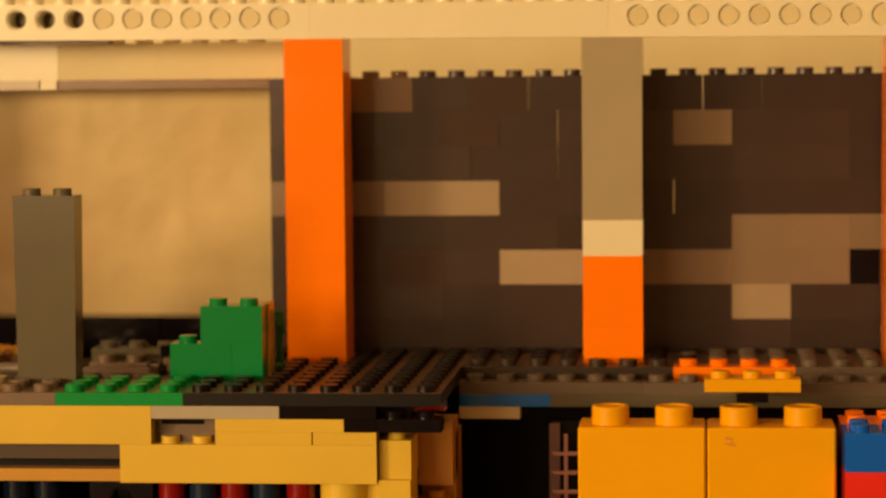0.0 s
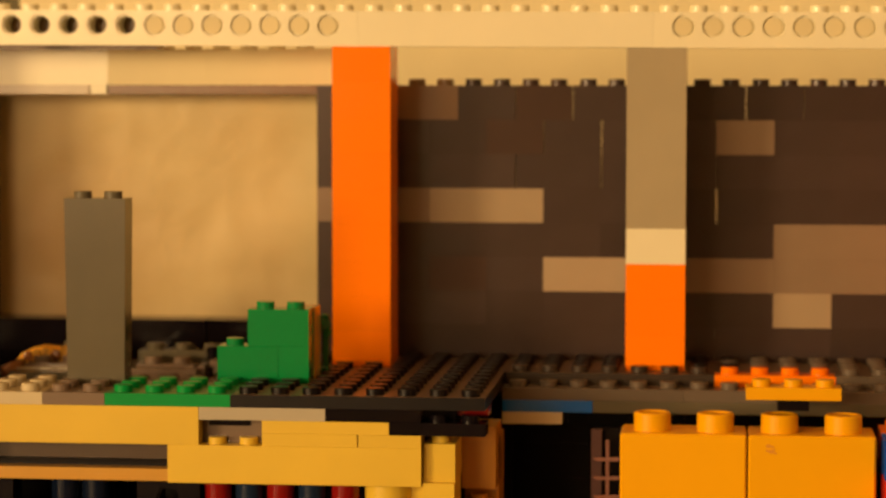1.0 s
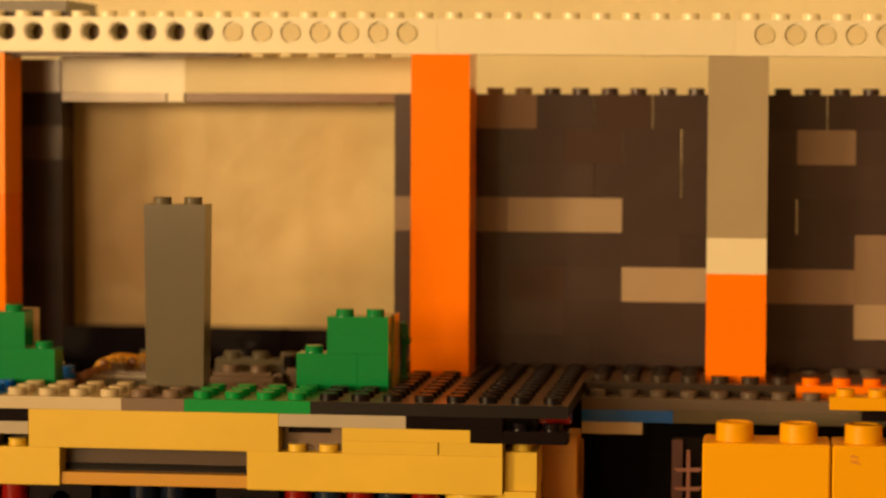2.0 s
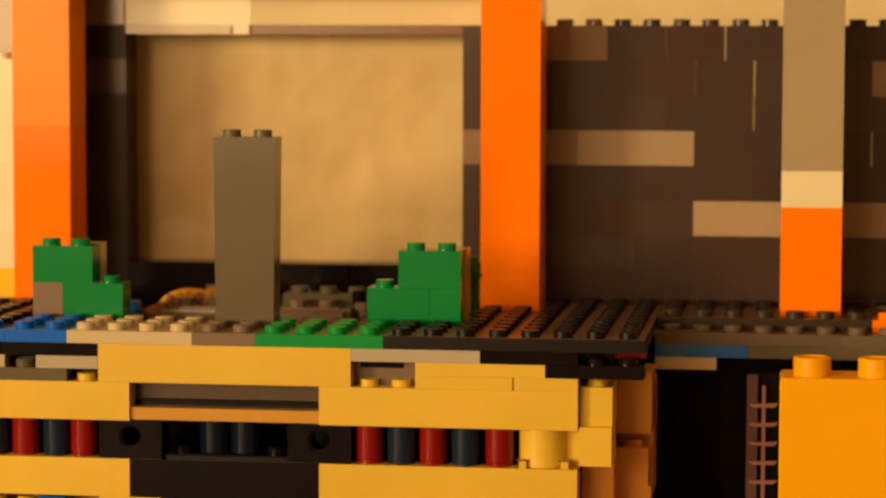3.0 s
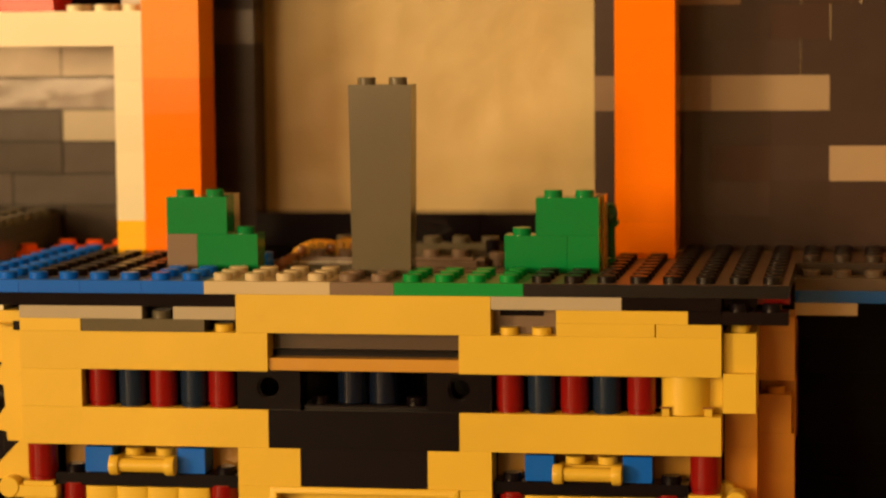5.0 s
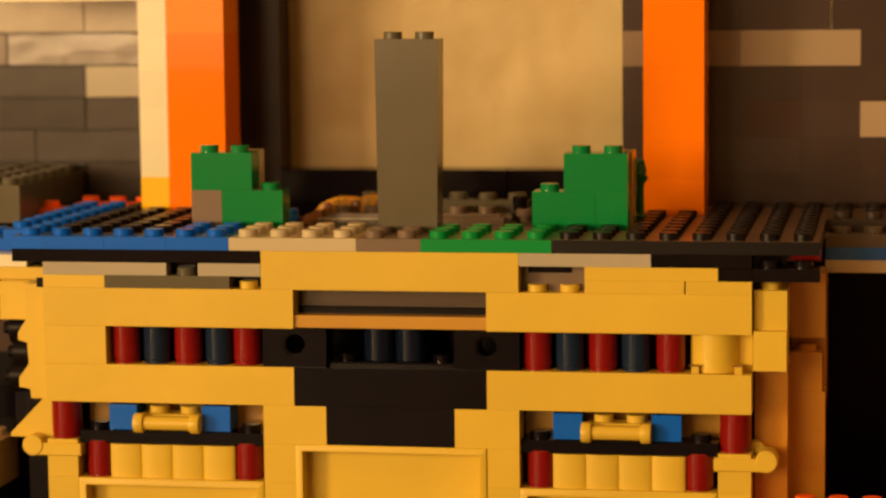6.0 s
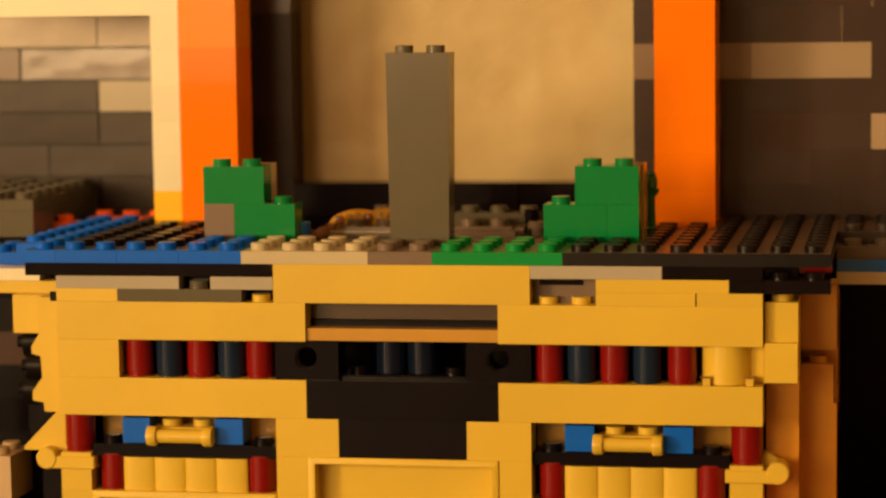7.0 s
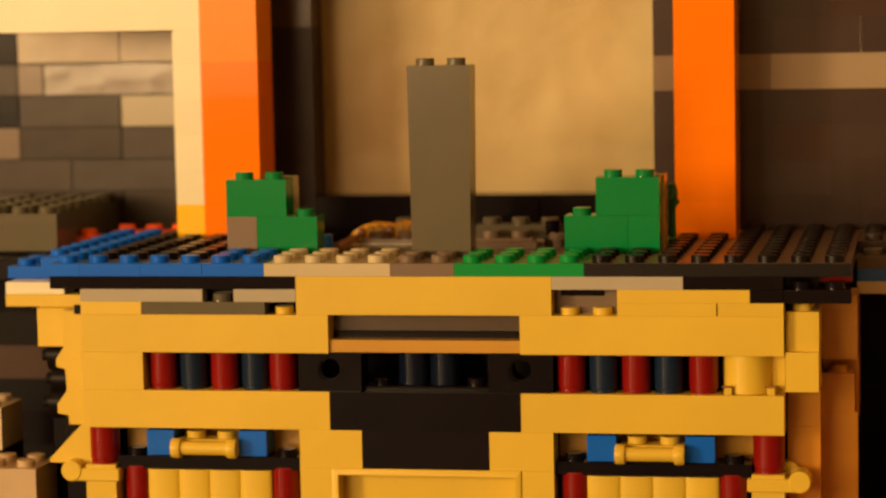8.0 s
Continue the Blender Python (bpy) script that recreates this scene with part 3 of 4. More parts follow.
lathe(bm, 0, 0, [(2.3, 0.02), (2.4, 0.1), (2.4, 0.5)], 24, "y")
plug = done(bm, "plug", PLG)
for x in [k * S - 65.0 for k in range(9, 16)] + [k * S + 18 * S - 1.0 for k in range(1, 16)]:
    put("plug", plug, near_beam if x < 100 else far_beam, x, 64.3, 9 * B + 5.6)
roof = thing("roof_plate", "dark grey roof plates behind the beam", "toy roof", -70, 84, 88)
for x in (-17, -13, -9):
    brick(roof, x, 9, 9 * B + 3 * P, 4, 4, SLT, h=P, studs=False, xo=-1)
    brick(roof, x, 9, 9 * B + 4 * P, 4, 4, DGR, h=P, studs=False, xo=-2)
for x in (-14, -10, -6, -3):
    brick(roof, x, 9, 9 * B + 0.3, 4, 1, HLB, h=B - 0.4, studs=False, xo=-2)


# ---- stepped green stacks ----
def stack(label, x, y, pieces):
    t = thing("green_steps", label, "brick stack", x * S + XO + 12, y * S + 4, 0, "green stepped stacks")
    for bx, bz, n, mat, st in pieces:
        brick(t, x + bx, y, bz * B, n, 1, mat, xo=0.0, studs=st)
    return t


stack("stepped stack of three green bricks on the floor", 4, 3, [(0, 0, 2, GRN, True), (2, 0, 1, GRN, True), (1, 1, 2, GRN, True)])
stack("stepped stack of green bricks with one grey brick", -7, 3, [(0, 0, 1, BRN, True), (1, 0, 2, GRN, True), (0, 1, 2, GRN, True)])
bk = thing("ochre_stack", "small ochre bricks behind the green steps", "brick stack", 52, 36, 0)
for i in range(2):
    brick(bk, 6, 4, i * B, 1, 1, OCH, xo=0.5, studs=False)
bk = thing("tan_stack", "small tan bricks behind the green steps", "brick stack", -44, 36, 0)
brick(bk, -6, 4, 0, 1, 1, DGR, xo=-0.6, studs=False)
brick(bk, -6, 4, B, 1, 1, TAN, xo=-0.6, studs=False)

# little plant stalk
plant = thing("toy_plant", "slender green plastic plant stalk", "toy plant", 59, 44, 0)
bm = bmesh.new()
lathe(bm, 0, 0, [(1.5, 0), (1.5, 2.0), (1.0, 2.4), (0.9, 9), (1.1, 11.4), (1.5, 12.4), (1.6, 14.0), (1.1, 15.0), (1.2, 15.8), (0.5, 16.6)], 12)
put("stem", done(bm, "stem", DGN), plant, 57.2, 44, 0)
for i in range(5):
    bm = bmesh.new()
    lathe(bm, 0, 0, [(0.2, -1.2), (0.6, -0.5), (0.6, 0.5), (0.15, 1.3)], 8)
    put("leaf", done(bm, "leaf", DGN), plant, 57.2 + 1.1 * math.cos(2.4 * i), 44 + 1.1 * math.sin(2.4 * i), 11.0 + 1.0 * i, (35 * math.sin(2.4 * i), 35 * math.cos(2.4 * i), 0))


# ---- front with its windows ----
K = 0.0
front = thing("toy_facade", "light yellow brick front with windows and a dark inset", "toy facade", 0, 4, TZ)


def fy(z):
    return K * z


def fr(x, z, nx, mat, h=B, ny=1, studs=False, y=0.0, name="", label=""):
    """A piece of the front: x in studs, z its top in millimetres."""
    return put(name or ("plate" if h < 4 else "brick"), brick_mesh(nx, ny, h, mat, studs), front, x * S, fy(z - h / 2) + y, z - h, label=label)


R = [-P - i * B for i in range(9)]
# top course and the layered plates beside it
fr(-4, R[0], 8, YEL)
fr(-12, -P, 8, BLK, P)
fr(-11, -2 * P, 4, LGR, P)
fr(-6, -2 * P, 2, LGR, P)
fr(-11, -3 * P, 2, YEL, P)
fr(-9, -3 * P, 4, DGR, P, studs=True)
fr(-7, -2 * P, 1, BLK, P, y=5.0)
fr(-5, -3 * P, 1, BLK, P, y=5.5)
fr(4, -P, 4, LGR, P)
fr(8, -P, 3, BLK, P)
fr(6, -2 * P, 4, YEL, P)
fr(10, -2 * P, 1, BLK, P)
fr(6, -3 * P, 3, YEL, P)
fr(9.03, -3 * P, 1.97, YEL, P)
fr(4, -2 * P, 2, BRN, 2 * P, y=5.0)
fr(4.2, -2 * P - 0.1, 1.35, BLK, 1.9, y=4.7)
fr(11, -2 * P, 2, BLK, P, studs=True)
fr(12, -P - 0.1, 1, RED, 2.2, y=8.5)
fr(11, -P, 1, BLK, P, y=6.5)
# first yellow course
fr(-11, R[1], 8, YEL, studs=True)
fr(3, R[1], 8, YEL, studs=True)
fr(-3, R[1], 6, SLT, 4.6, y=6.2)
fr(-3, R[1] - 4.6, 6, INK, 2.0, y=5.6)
# a yellow plate in the slot's shade, which the ochre colour carries
fr(-3, R[1] - 2 * P + 0.1, 6, OCH, P - 0.1, y=0.9, name="sill_plate", label="yellow sill plate set back in the slot, its shade put in the ochre colour")
# course of small drums
fr(-11, R[2], 2, YEL)
for x, m in ((-8.5, RED), (-7.5, NVY), (-6.5, RED), (-5.5, NVY), (-4.6, RED), (-0.5, NVY), (0.5, NVY), (4.5, RED), (5.5, NVY), (6.5, RED), (7.5, NVY), (8.55, RED)):
    # the two middle drums have the inset's shade put in their navy
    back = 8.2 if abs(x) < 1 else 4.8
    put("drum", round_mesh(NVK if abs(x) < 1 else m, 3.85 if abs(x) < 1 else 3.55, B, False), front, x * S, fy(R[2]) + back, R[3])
for x in (-4, 2):
    put("hole_brick", hole_beam_mesh(2, BLK, [1]), front, x * S, fy(R[2]) + 0.8, R[3])
bm = bmesh.new()
lathe(bm, 0, 0, [(5.7, 0.02), (5.95, 0.25), (5.95, B - 0.02)], 40)
drum_ = put("corner_drum", done(bm, "corner_drum", YEL), front, 79.0, 6.8, R[3])
fr(9.3, R[2], 1.7, YEL, y=5.5)
for x in (73.6, 83.9):
    bm = bmesh.new()
    box(bm, 0, 0, 0, 1.9, 4.5, 1.9, 0.12)
    put("drum_foot", done(bm, "drum_foot", YEL), drum_, x, 0.5, R[3])
for x in (73.0, 83.4):
    bm = bmesh.new()
    box(bm, 0, 0, 0, 2.6, 0.5, 0.45, 0.05)
    put("slit", done(bm, "slit", BRO), drum_, x, 0.42, R[3] + 1.85)
fr(-2, R[2] - 8.5, 4, BLK, 1.1, y=3.2, studs=True)
# second yellow course
for x in (-11, 3):
    fr(x, R[3], 8, YEL)
fr(-3, R[3], 6, BLK, studs=False)
# courses of the side windows
fr(-4, R[4], 2, YEL)
fr(2, R[4], 2, YEL)
fr(-2, R[4], 4, BLK, y=0.3)
for z in (R[5], R[6], R[7] + 0.0):
    fr(-4, z, 1, YEL)
    fr(3, z, 1, YEL)
for s in (-1, 1):
    ex = -11 if s < 0 else 10
    put("drum", round_mesh(RED, 3.85, B, False), front, (ex + 0.5) * S, fy(R[4]) + 4.3, R[5])
    for z in (R[5], R[6], R[7]):
        fr(ex, z, 1, YEL)
    wx = -10 if s < 0 else 4
    # black shelf with blue blocks and a bar
    shelf = put("shelf", brick_mesh(6, 2, P, BLK, False), front, wx * S, fy(R[4]) + 1.6, R[5] - 1.0)
    for dx in (0.55, 5.45):
        bm = bmesh.new()
        stud(bm, 0, 0, 0)
        put("shelf_stud", done(bm, "shelf_stud", BLK), shelf, (wx + dx) * S, fy(R[4]) + 5, R[5] + P - 1.0)
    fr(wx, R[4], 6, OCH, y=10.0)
    for dx in (1.0, 4.0):
        fr(wx + dx, R[4] - 0.7, 0.9, BLU, 6.4, y=1.2)
    bm = bmesh.new()
    box(bm, -S, 2.0, -2.4, S, 9, 0.0)
    for e in (-0.5, 0.5):
        stud(bm, e * S, 5.6, 0.0)
    mount = put("bar_mount", done(bm, "bar_mount", YEL), front, (wx + 3) * S, fy(R[4]) - 0.6, R[4] - 3.0)
    bm = bmesh.new()
    hx = 1.85 * S
    lathe(bm, 0, 0, [(1.75, -hx / 2 - 0.4), (1.75, hx / 2 + 0.4)], 20, "x")
    for e in (-1, 1):
        lathe(bm, 0, 0, [(2.35, e * (hx / 2 - 0.2) - 1.2), (2.5, e * (hx / 2 - 0.2) - 0.9), (2.5, e * (hx / 2 - 0.2) + 0.9), (2.35, e * (hx / 2 - 0.2) + 1.2)], 20, "x")
    put("bar_handle", done(bm, "bar_handle", YEL), mount, (wx + 3) * S - 0.4, fy(R[4]) - 0.6, R[4] - 4.9)
    # ribbed course below
    put("drum", round_mesh(RED, 3.6, B, False), front, (wx + 0.6) * S, fy(R[5]) + 4.6, R[6] - 0.4)
    put("drum", round_mesh(RED, 3.6, B, False), front, (wx + 5.4) * S, fy(R[5]) + 4.6, R[6] - 0.4)
    for i in range(4):
        bm = bmesh.new()
        lathe(bm, 0, 0, [(4.15, 0), (4.15, B - 1.2)], 28)
        bmesh.ops.scale(bm, vec=(1, 0.26, 1), verts=bm.verts)
        put("rib", done(bm, "rib", YEL), front, (wx + 1.5 + i) * S, fy(R[5]) + 2.2, R[6])
    fr(wx, R[5], 6, BLK, y=8.5)
    # framed panel
    bm = framed(6 * S - 0.2, 2 * B, 1.9, 1.9, 4.5)
    put("framed_panel", done(bm, "framed_panel", YEL), front, wx * S, fy(R[6]), R[8])
bm = framed(6 * S - 0.2, 3 * B, 1.8, 1.7, 5.5)
put("framed_panel", done(bm, "framed_panel", YEL), front, -3 * S, fy(R[5]) - 0.2, R[8])
# arms with rounded ends at both sides
for s in (-1, 1):
    bm = bmesh.new()
    box(bm, min(0, s * 13), 0, -4.6, max(0, s * 13), 6, -1.4, 0.3)
    lathe(bm, s * 12.6, -2.0, [(2.4, -0.3), (2.7, 0), (2.7, 6.0), (2.4, 6.3)], 24, "y")
    lathe(bm, s * 9.6, -0.9, [(2.3, 7.0), (2.6, 7.4), (2.6, 12.0), (2.3, 12.4)], 24, "y")
    put("side_arm", done(bm, "side_arm", YEL), front, s * 10 * S - (s > 0) * 1 + (s < 0) * 1, fy(R[5]) - 0.6, R[5] + 0.4)
for x in (-11, -3, 5):
    fr(x, R[8], 8 if x < 5 else 6, YEL, h=-TZ + R[8] if -TZ + R[8] > 1 else 1)

# side piers
pier = thing("brick_pier", "light yellow and amber brick pier beside the front", "toy pier", 92, 20, TZ)
for i in range(2):
    brick(pier, 11, 0, -11.8 - (i + 1) * B - 0.1, 1, 2, YEL, xo=0.25, studs=i == 0, dy=2.6 - 2.0 * i)
for i in range(5):
    brick(pier, 11, 1.2, -31.3 - (i + 1) * B, 1, 2, AMB, studs=False, xo=0.2)
brick(pier, 12, 2.4, -9.8 - P - 0.6, 1.1, 2, AMB, xo=0.1, h=P + 0.6, studs=False)
brick(pier, 12, 2.4, -13.6 - B - 2.4, 1.1, 2, AMB, xo=0.1, h=B + 2.4, studs=False)
brick(pier, 12, 3.5, -13.6 - 3 * B, 1.1, 2, AMB, xo=0.1, h=3 * B, studs=False)
for i in range(5):
    brick(pier, 12, 2.4, -29.2 - (i + 1) * B, 1.1, 1, AMB, xo=0.1, studs=i == 0)
side = thing("toothed_side", "yellow toothed side pieces with black chain links", "toy trim", -100, 12, -50)
bm = bmesh.new()
box(bm, 0, 0, -10, 12, 8, 0, 0.2)
put("block", done(bm, "block", YEL), side, -104, 12, -12.8)
bm = bmesh.new()
box(bm, 0, 0, -P, 22, 8, 0, 0.16)
put("plate", done(bm, "plate", YEL), side, -113.5, 15, -2 * P - P)
bm = bmesh.new()
box(bm, 0, 0, -P, 16, 8, 0, 0.16)
put("plate", done(bm, "plate", WHT), side, -113.5, 15.2, -2 * P)


def prism(pts, y0, y1):
    bm = bmesh.new()
    a = [bm.verts.new((x, y0, z)) for x, z in pts]
    b = [bm.verts.new((x, y1, z)) for x, z in pts]
    bm.faces.new(a)
    bm.faces.new(list(reversed(b)))
    for i in range(len(pts)):
        j = (i + 1) % len(pts)
        bm.faces.new((a[i], a[j], b[j], b[i]))
    bmesh.ops.bevel(bm, geom=list(bm.edges), offset=0.12, segments=1, affect="EDGES")
    return bm


put("toothed_strip", done(prism([(0, 0), (-6, 0), (-6, -8.5), (-5.5, -9), (-8, -12.5), (-8, -14.5), (-5.5, -15), (-5.2, -20.5), (-8, -24), (-8, -26.5), (-5, -26.8), (-5, -29.3), (0, -29.3)], 0, 8), "toothed_strip", YEL), side, -88.4, 4, -12.4)
put("wedge", done(prism([(0, 0), (-3.4, 0), (-12.6, -9.4), (-12.6, -10.4), (0, -10.4)], 0, 8), "wedge", YEL), side, -86.0, 3, -41.0)
# small dark boxes; their colour stands for the shade in notches and a gap
for name_, x0, x1, z0, z1 in (("notch", -89.3, -88.6, -20.8, -18.9), ("notch", -89.3, -88.6, -25.2, -23.4), ("gap", -91.0, -88.2, -13.3, -10.9)):
    bm = bmesh.new()
    box(bm, x0, 0, z0, x1, 0.4, z1, 0.05)
    put("notch", done(bm, "notch", BRO if x1 < -88.3 else INK), side, 0, 3.75, 0)
for i in range(3):
    bm = bmesh.new()
    lathe(bm, 0, 0, [(3.2, -3.5), (4.3, -3.2), (4.3, 3.2), (3.2, 3.5)], 14, "x")
    lathe(bm, 0, 0, [(1.6, -5.5), (1.6, 5.5)], 10, "x")
    put("chain_link", done(bm, "chain_link", INK), side, -100 + (i % 2), 20, -26 - i * 6.2)
bm = bmesh.new()
box(bm, 0, 0, -32, 15, 10, 0, 0.2)
put("backing", done(bm, "backing", BLK), side, -105, 24, -40)
bm = bmesh.new()
box(bm, 0, 0, -40, 12, 10, 0, 0.2)
put("backing", done(bm, "backing", BLK), side, -98, 14, -40)

# pale bricks low beside the front
low = thing("pale_stack", "dusty light brown brick over a navy brick beside the front", "brick stack", -110, 16, TZ)
brick(low, -16, 1, -54.2 - B - 2.2, 3, 2, TBR, h=B + 2.2, xo=-0.4)
brick(low, -16, 1, -54.2 - 2 * B - 2.2, 3, 2, NVY, xo=-0.4)
brick(low, -16, 1, TZ, 3, 2, INK, h=-54.2 - 2 * B - 2.2 - TZ, xo=-0.4, studs=False)
low = thing("pale_stack", "tall dark brick stack with a cream brick on top", "brick stack", -120, 16, TZ)
brick(low, -17, 3, -41.0 - B - 1.6, 3, 2, CRM, h=B + 1.6, xo=-7.4)
brick(low, -17, 3, TZ, 3, 2, INK, h=-42.6 - B - TZ, xo=-7.4, studs=False)

# ---- house part with a white window frame ----
house = thing("window_house", "white framed opening before a grey brick wall", "toy house", -120, 100, 0)
brick(house, -10, 8, 0, 1, 2, GLD, xo=XL, studs=False)
for i in range(1, 6):
    brick(house, -10, 8, i * B, 1, 2, WHT, xo=XL, studs=False)
brick(house, -19, 8, 6 * B, 10, 2, WHT, xo=XL)
brick(house, -19, 8, 7 * B, 7, 2, BRED, xo=-2.4)
brick(house, -19, 8, 8 * B, 7, 2, BRED, xo=-2.4)
for i in range(7, 9):
    brick(house, -11, 10, i * B, 2, 1, LGR, xo=4, studs=False)
HW = [[(-20, 6, IRN), (-14, 6, IRN)], [(-20, 4, IRN), (-16, 8, IRN)], [(-20, 2, BRN), (-18, 4, IRN), (-14, 6, IRN)], [(-20, 2, BLK), (-18, 4, IRN), (-14, 6, MGR)],
      [(-20, 2, IRN), (-18, 1, BRN), (-17, 9, SLV)], [(-20, 2, BLK), (-18, 4, LGT), (-14, 6, LGT)], [(-20, 12, BLK)], [(-20, 12, BLK)], [(-20, 12, BLK)]]
for i, row in enumerate(HW):
    for x, n, mat in row:
        ob = brick(house, x, 15, i * B, n, 1, mat, xo=-3, studs=False, dy=0.3 * ((x + i) % 2))
        ob.scale = (1 - 0.35 / (n * S), 1, 0.965 if i < 3 else 0.952 if i < 6 else 1.0)
        ob.rotation_euler = (radians(rnd.uniform(-0.6, 0.6)), 0, radians(rnd.uniform(-0.5, 0.5)))
for x in range(-20, -8, 4):
    # black filler added inside the wall to make the loose joints dark
    brick(house, x, 15.1, 0, 4, 0.5, INK, h=6 * B, studs=False, xo=-3, gap=0.012, c=0.03)
    brick(house, x, 15, -2 * P, 4, 1, IRN, h=2 * P - 0.1, studs=False, xo=-3)
for x in range(-20, -10, 4):
    brick(house, x, 10, -2 * P, 4, 5, BLK, h=P)
for i in range(18):
    brick(house, -24, 15, TZ + 3.2 + i * B, 4, 1, BLK if i % 3 else DGR, xo=-3, studs=False)
low_wall = thing("low_wall", "dark lower brick wall under the window house", "toy wall", -120, 84, TZ)
for i in range(8):
    for x in (-26, -22, -18, -14):
        brick(low_wall, x, 10, TZ + i * B - (3.6 if i == 7 else 0), 4, 1, WBR if i == 4 and x > -24 else (INK if (x + i) % 4 else BLK), studs=False, xo=-4)
bx = thing("grey_box", "long low dark grey box with a studded top", "toy box", -132, 92, -P)
brick(bx, -19, 8, -P, 4, 7, DGR, h=B + 0.8 - P, xo=3.6, studs=False, name="box_body")
brick(bx, -19, 8, 7.2 - P, 4, 7, DGR, h=P, xo=3.6, name="lid_plate")

# ---- clutter in the sunk court ----
def shaped(bm, outline, y0, y1):
    """A piece with the given outline in x and z, running from y0 to y1, its edges softened."""
    near = [bm.verts.new((x, y0, z)) for x, z in outline]
    far = [bm.verts.new((x, y1, z)) for x, z in outline]
    n = len(outline)
    bm.faces.new(near)
    bm.faces.new(list(reversed(far)))
    for k in range(n):
        bm.faces.new((near[k], far[k], far[(k + 1) % n], near[(k + 1) % n]))
    bmesh.ops.recalc_face_normals(bm, faces=bm.faces)
    bmesh.ops.bevel(bm, geom=list(bm.edges), offset=0.18, segments=2, profile=0.5, affect="EDGES")


cl = thing("grey_rubble", "low brown-grey bricks with studs in the court", "brick pile", 14, 64, -P)
brick(cl, 0, 8, -P, 3, 1, DGR, h=P + 3.8, xo=1.8)
brick(cl, 0, 7, -P, 2, 1, BRN, h=P + 0.9, xo=3.0)
brick(cl, 0, 7.1, -P, 0.35, 0.8, BRN, h=P + 0.5, xo=19.1, studs=False, name="tile")
brick(cl, 0, 6.6, -P, 2.3, 0.38, DBRN, h=P + 0.0, xo=2.0, studs=False, name="tile")
brick(cl, 0, 9, -P, 4, 1, DGR, h=P + 2.2, xo=1)
put("barrel", round_mesh(BLK, 1.9, 3.8, False), cl, 23.4, 61.5, 1.4)
put("stud_brick", round_mesh(BRN, 1.6, 2.0), cl, 25.6, 57.0, -1.4)
cl = thing("gold_trim", "amber curved trim over a dull slab in the court", "toy trim", -20, 60, -P)
for outline, mat in (([(-33, -P), (-33, 0.4), (-31.6, 2.3), (-29.6, 3.5), (-27, 4.2), (-23, 4.0), (-20.6, 3.4), (-20.6, -P)], GLW),
                     ([(-20.4, -P), (-20.4, 4.3), (-19.0, 4.7), (-9, 4.7), (-9, -P)], GLW)):
    bm = bmesh.new()
    shaped(bm, outline, 64.1, 71.8)
    put("arch_brick", done(bm, "arch_brick", mat), cl, 0, 0, 0)
for x, z, w in ((-21.6, 3.4, 1.5), (-24.4, 4.4, 0.9), (-26.8, 3.9, 1.1), (-29.4, 3.0, 1.4), (-18.6, 4.6, 1.0), (-15.0, 3.9, 1.4)):
    # small worn knobs on the face of the trim
    bm = bmesh.new()
    lathe(bm, 0, 0, [(w, 0.9), (w, 0.2), (w * 0.7, 0.0)], 12, "y")
    put("ornament", done(bm, "ornament", BRO if w > 1.3 else OCH), cl, x, 63.4, z - 1.2)
brick(cl, 0, 7, -P, 2, 1, BRN, h=P + 0.8, xo=-28.2)
brick(cl, 0, 7, -P, 1, 1, BRN, h=P + 0.8, xo=-12.1)
brick(cl, 0, 6.6, -P, 2.4, 0.38, MGR, h=P - 0.1, xo=-29.6, studs=False, name="tile")
bm = bmesh.new()
shaped(bm, [(-36.6, -P), (-36.6, -1.4), (-35.2, -0.6), (-31.0, 1.4), (-29.4, 1.4), (-29.4, -P)], 57.0, 61.5)
put("ornament", done(bm, "ornament", BRO), cl, 0, 0, 0)
brick(cl, -4, 5.6, -P, 3, 1, DGR, h=P - 0.4, xo=2.6, studs=False)
brick(cl, -3, 9, -P, 2, 1, DGR, h=P + 3.2)
put("stud_brick", round_mesh(DBL, 2.6, 3.4), cl, -38.2, 56.5, -P)

# ---- yellow plate with orange plate ----
ledge = thing("yellow_ledge", "warm yellow plate projecting from the lower floor", "plate", 180, 28, -P)
brick(ledge, 21, 3, -P + 0.7, 3, 1, DUP, h=P)
brick(ledge, 22, 3, -2 * P + 1.25, 1, 4, BLK, h=P - 0.55, studs=False)
ledge2 = thing("orange_plate", "orange plate with four studs set in the lower floor", "plate", 176, 60, -P)
brick(ledge2, 20, 7, -P, 4, 1, ORA, h=P)


# ---- large toddler blocks ----
def big_block(x, label):
    t = thing("big_block", label, "building block", x + 16, 32, TZ, "large yellow blocks")
    bm = bmesh.new()
    box(bm, 0.1, 0, 0, 31.9, 18, -10.7 - TZ, 0.5)
    body = put("block_body", done(bm, "block_body", DUP), t, x, 18, TZ)
    for i in range(2):
        for j in range(1):
            if "toddler" not in CACHE:
                bm = bmesh.new()
                lathe(bm, 0, 0, [(4.75, -0.1), (4.7, 4.3), (4.4, 4.6), (3.5, 4.6), (3.35, 4.3)], 32, cap=(False, True))
                CACHE["toddler"] = done(bm, "block_stud", DUP)
            put("block_stud", CACHE["toddler"], body, x + 8 + 16 * i, 26 + 16 * j, -10.7)
    return t


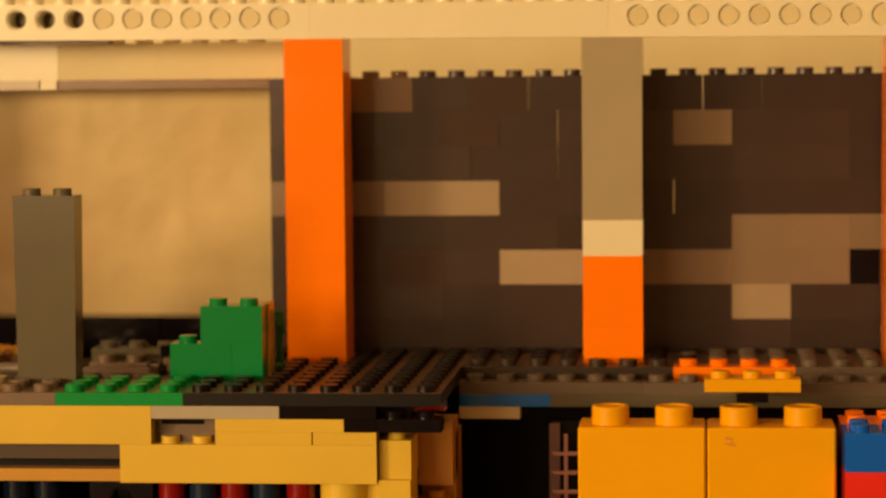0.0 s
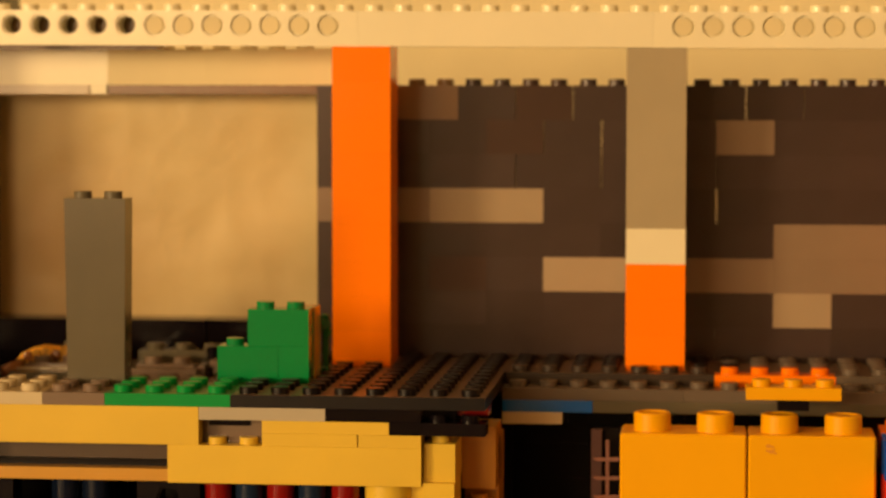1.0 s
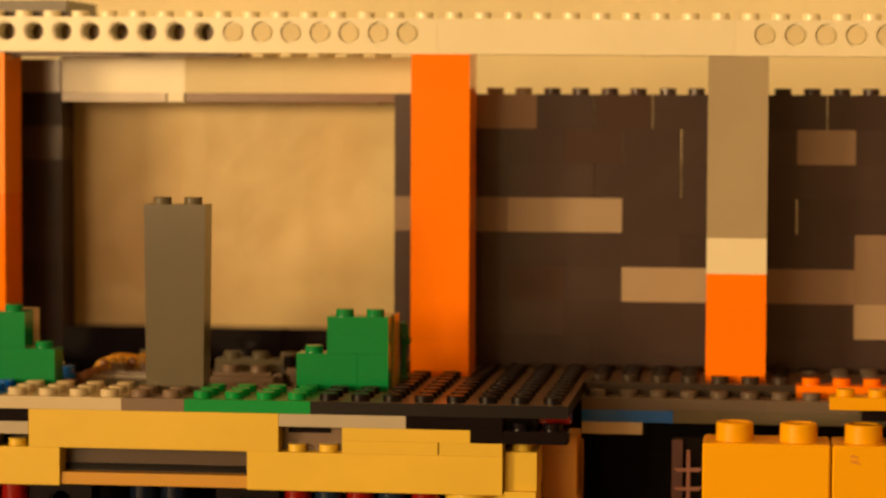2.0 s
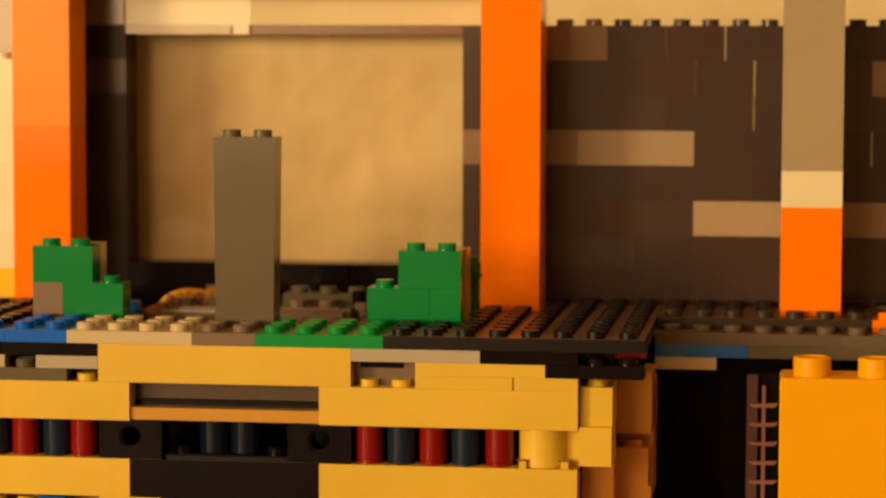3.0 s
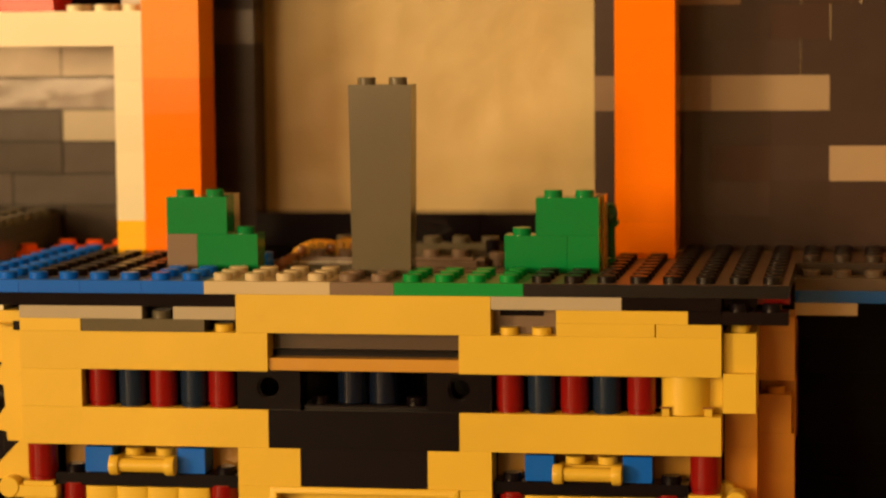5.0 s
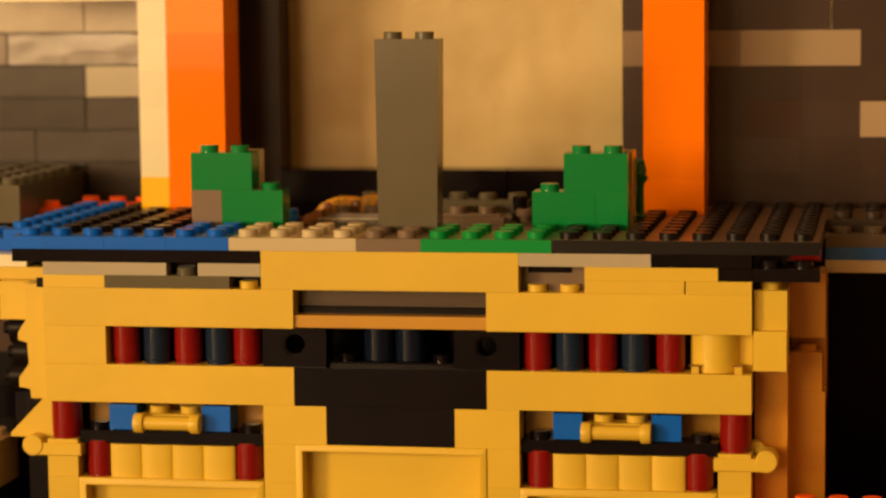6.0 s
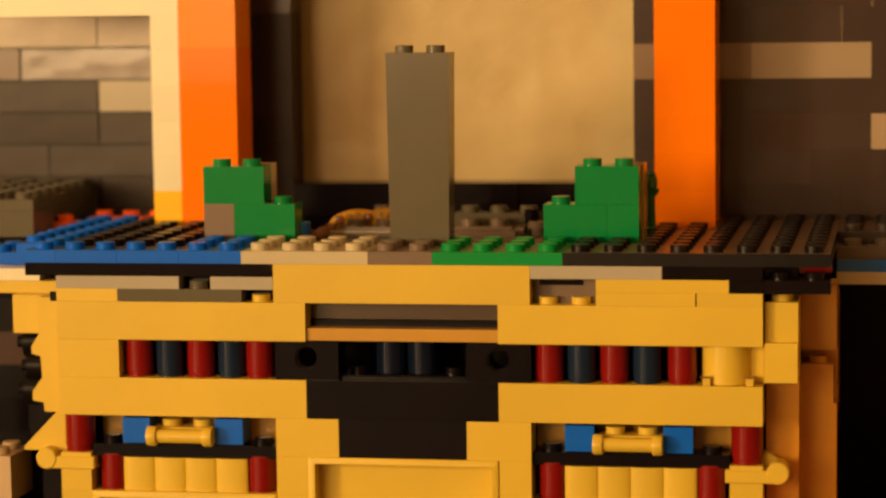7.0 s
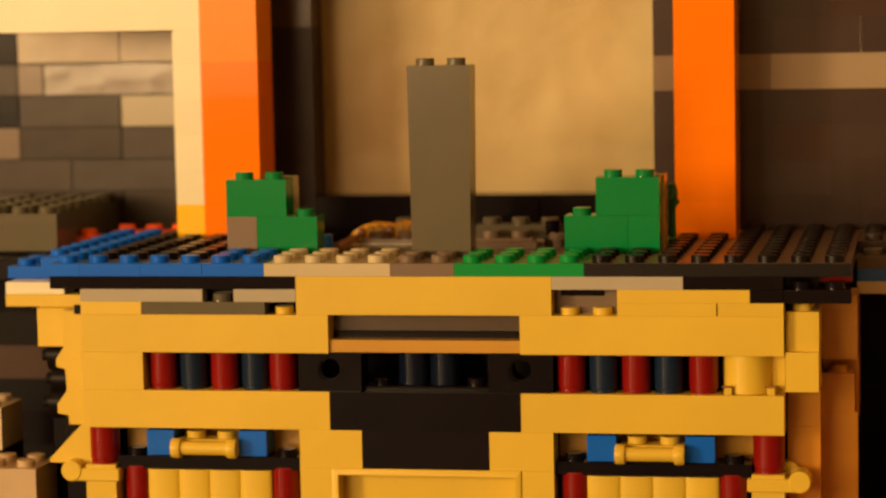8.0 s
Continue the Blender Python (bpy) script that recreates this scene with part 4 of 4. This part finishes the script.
big_block(136.4, "large warm yellow toddler block with hollow studs")
marked = big_block(168.6, "large warm yellow toddler block with a small brown mark")
bm = bmesh.new()
for u, v, r, e in ((0.5, 0.2, 0.45, 1.6), (1.5, 0.0, 0.35, 1.3), (0.2, -1.0, 0.3, 1.2), (1.2, -1.2, 0.5, 1.7), (2.2, -1.6, 0.3, 1.4), (1.9, -0.7, 0.22, 1.0)):
    pts = [bm.verts.new((u + e * r * math.cos(k * 0.7854), -0.02 * ((k + 1) % 2), v + r * math.sin(k * 0.7854))) for k in range(8)]
    bm.faces.new(pts)
put("stain", done(bm, "stain", STN), marked, 173.2, 17.95, -13.5, label="small worn brown print mark")
bb = thing("blue_red_stack", "blue brick over red bricks beside the yellow blocks", "brick stack", 210, 12, TZ)
for i, mat in enumerate((BLU, BRED, BRED, BRED, BRED, BRED, BRED)):
    brick(bb, 25, 1, -10.4 - (i + 1) * B, 3, 2, mat, xo=2)
bb = thing("orange_brick", "orange studded brick behind the blue brick", "brick", 214, 28, TZ)
brick(bb, 25, 3, -10.4 - B, 3, 2, ORA, xo=2)
brick(bb, 25, 3, TZ, 3, 2, BLK, xo=2, h=-10.4 - B - TZ, studs=False)
fo = thing("orange_brick", "red orange studded brick low in front of the cavity", "brick", 112, -2, TZ)
brick(fo, 12, -1, -63.4 - B, 4, 2, REDO, xo=0.6)
brick(fo, 12, -1, TZ, 4, 2, REDO, xo=0.6, h=-63.4 - B - TZ, studs=False)

# translucent pink lattice
lad = thing("lattice_ladder", "clear pink plastic lattice ladder in the dark gap", "toy ladder", 134, 40, TZ)
bm = bmesh.new()
box(bm, 0, 0, 0, 2.9, 1.2, 67, 0.2)
put("side_pane", done(bm, "side_pane", SMK), lad, 128.0, 41.4, TZ, label="smoky clear pink side strip")
bm = bmesh.new()
box(bm, -0.5, -0.5, 0, 0.5, 0.5, 64.5, 0.15)
put("rail", done(bm, "rail", PNK), lad, 132.4, 40, TZ)
RUNG = [(-3.6, 0.6), (-2.6, 0.45), (2.6, 0.45), (3.7, 0.95), (3.5, 0.25), (2.7, -0.45), (-2.7, -0.45), (-3.5, 0.0)]
me = done(prism(RUNG, -0.5, 0.5), "rung", PNK)
for i in range(12):
    put("rung", me, lad, 132.4, 39.8, -20.7 - i * 4.96)
# near-black sheet added behind the ladder for the shade of the gap
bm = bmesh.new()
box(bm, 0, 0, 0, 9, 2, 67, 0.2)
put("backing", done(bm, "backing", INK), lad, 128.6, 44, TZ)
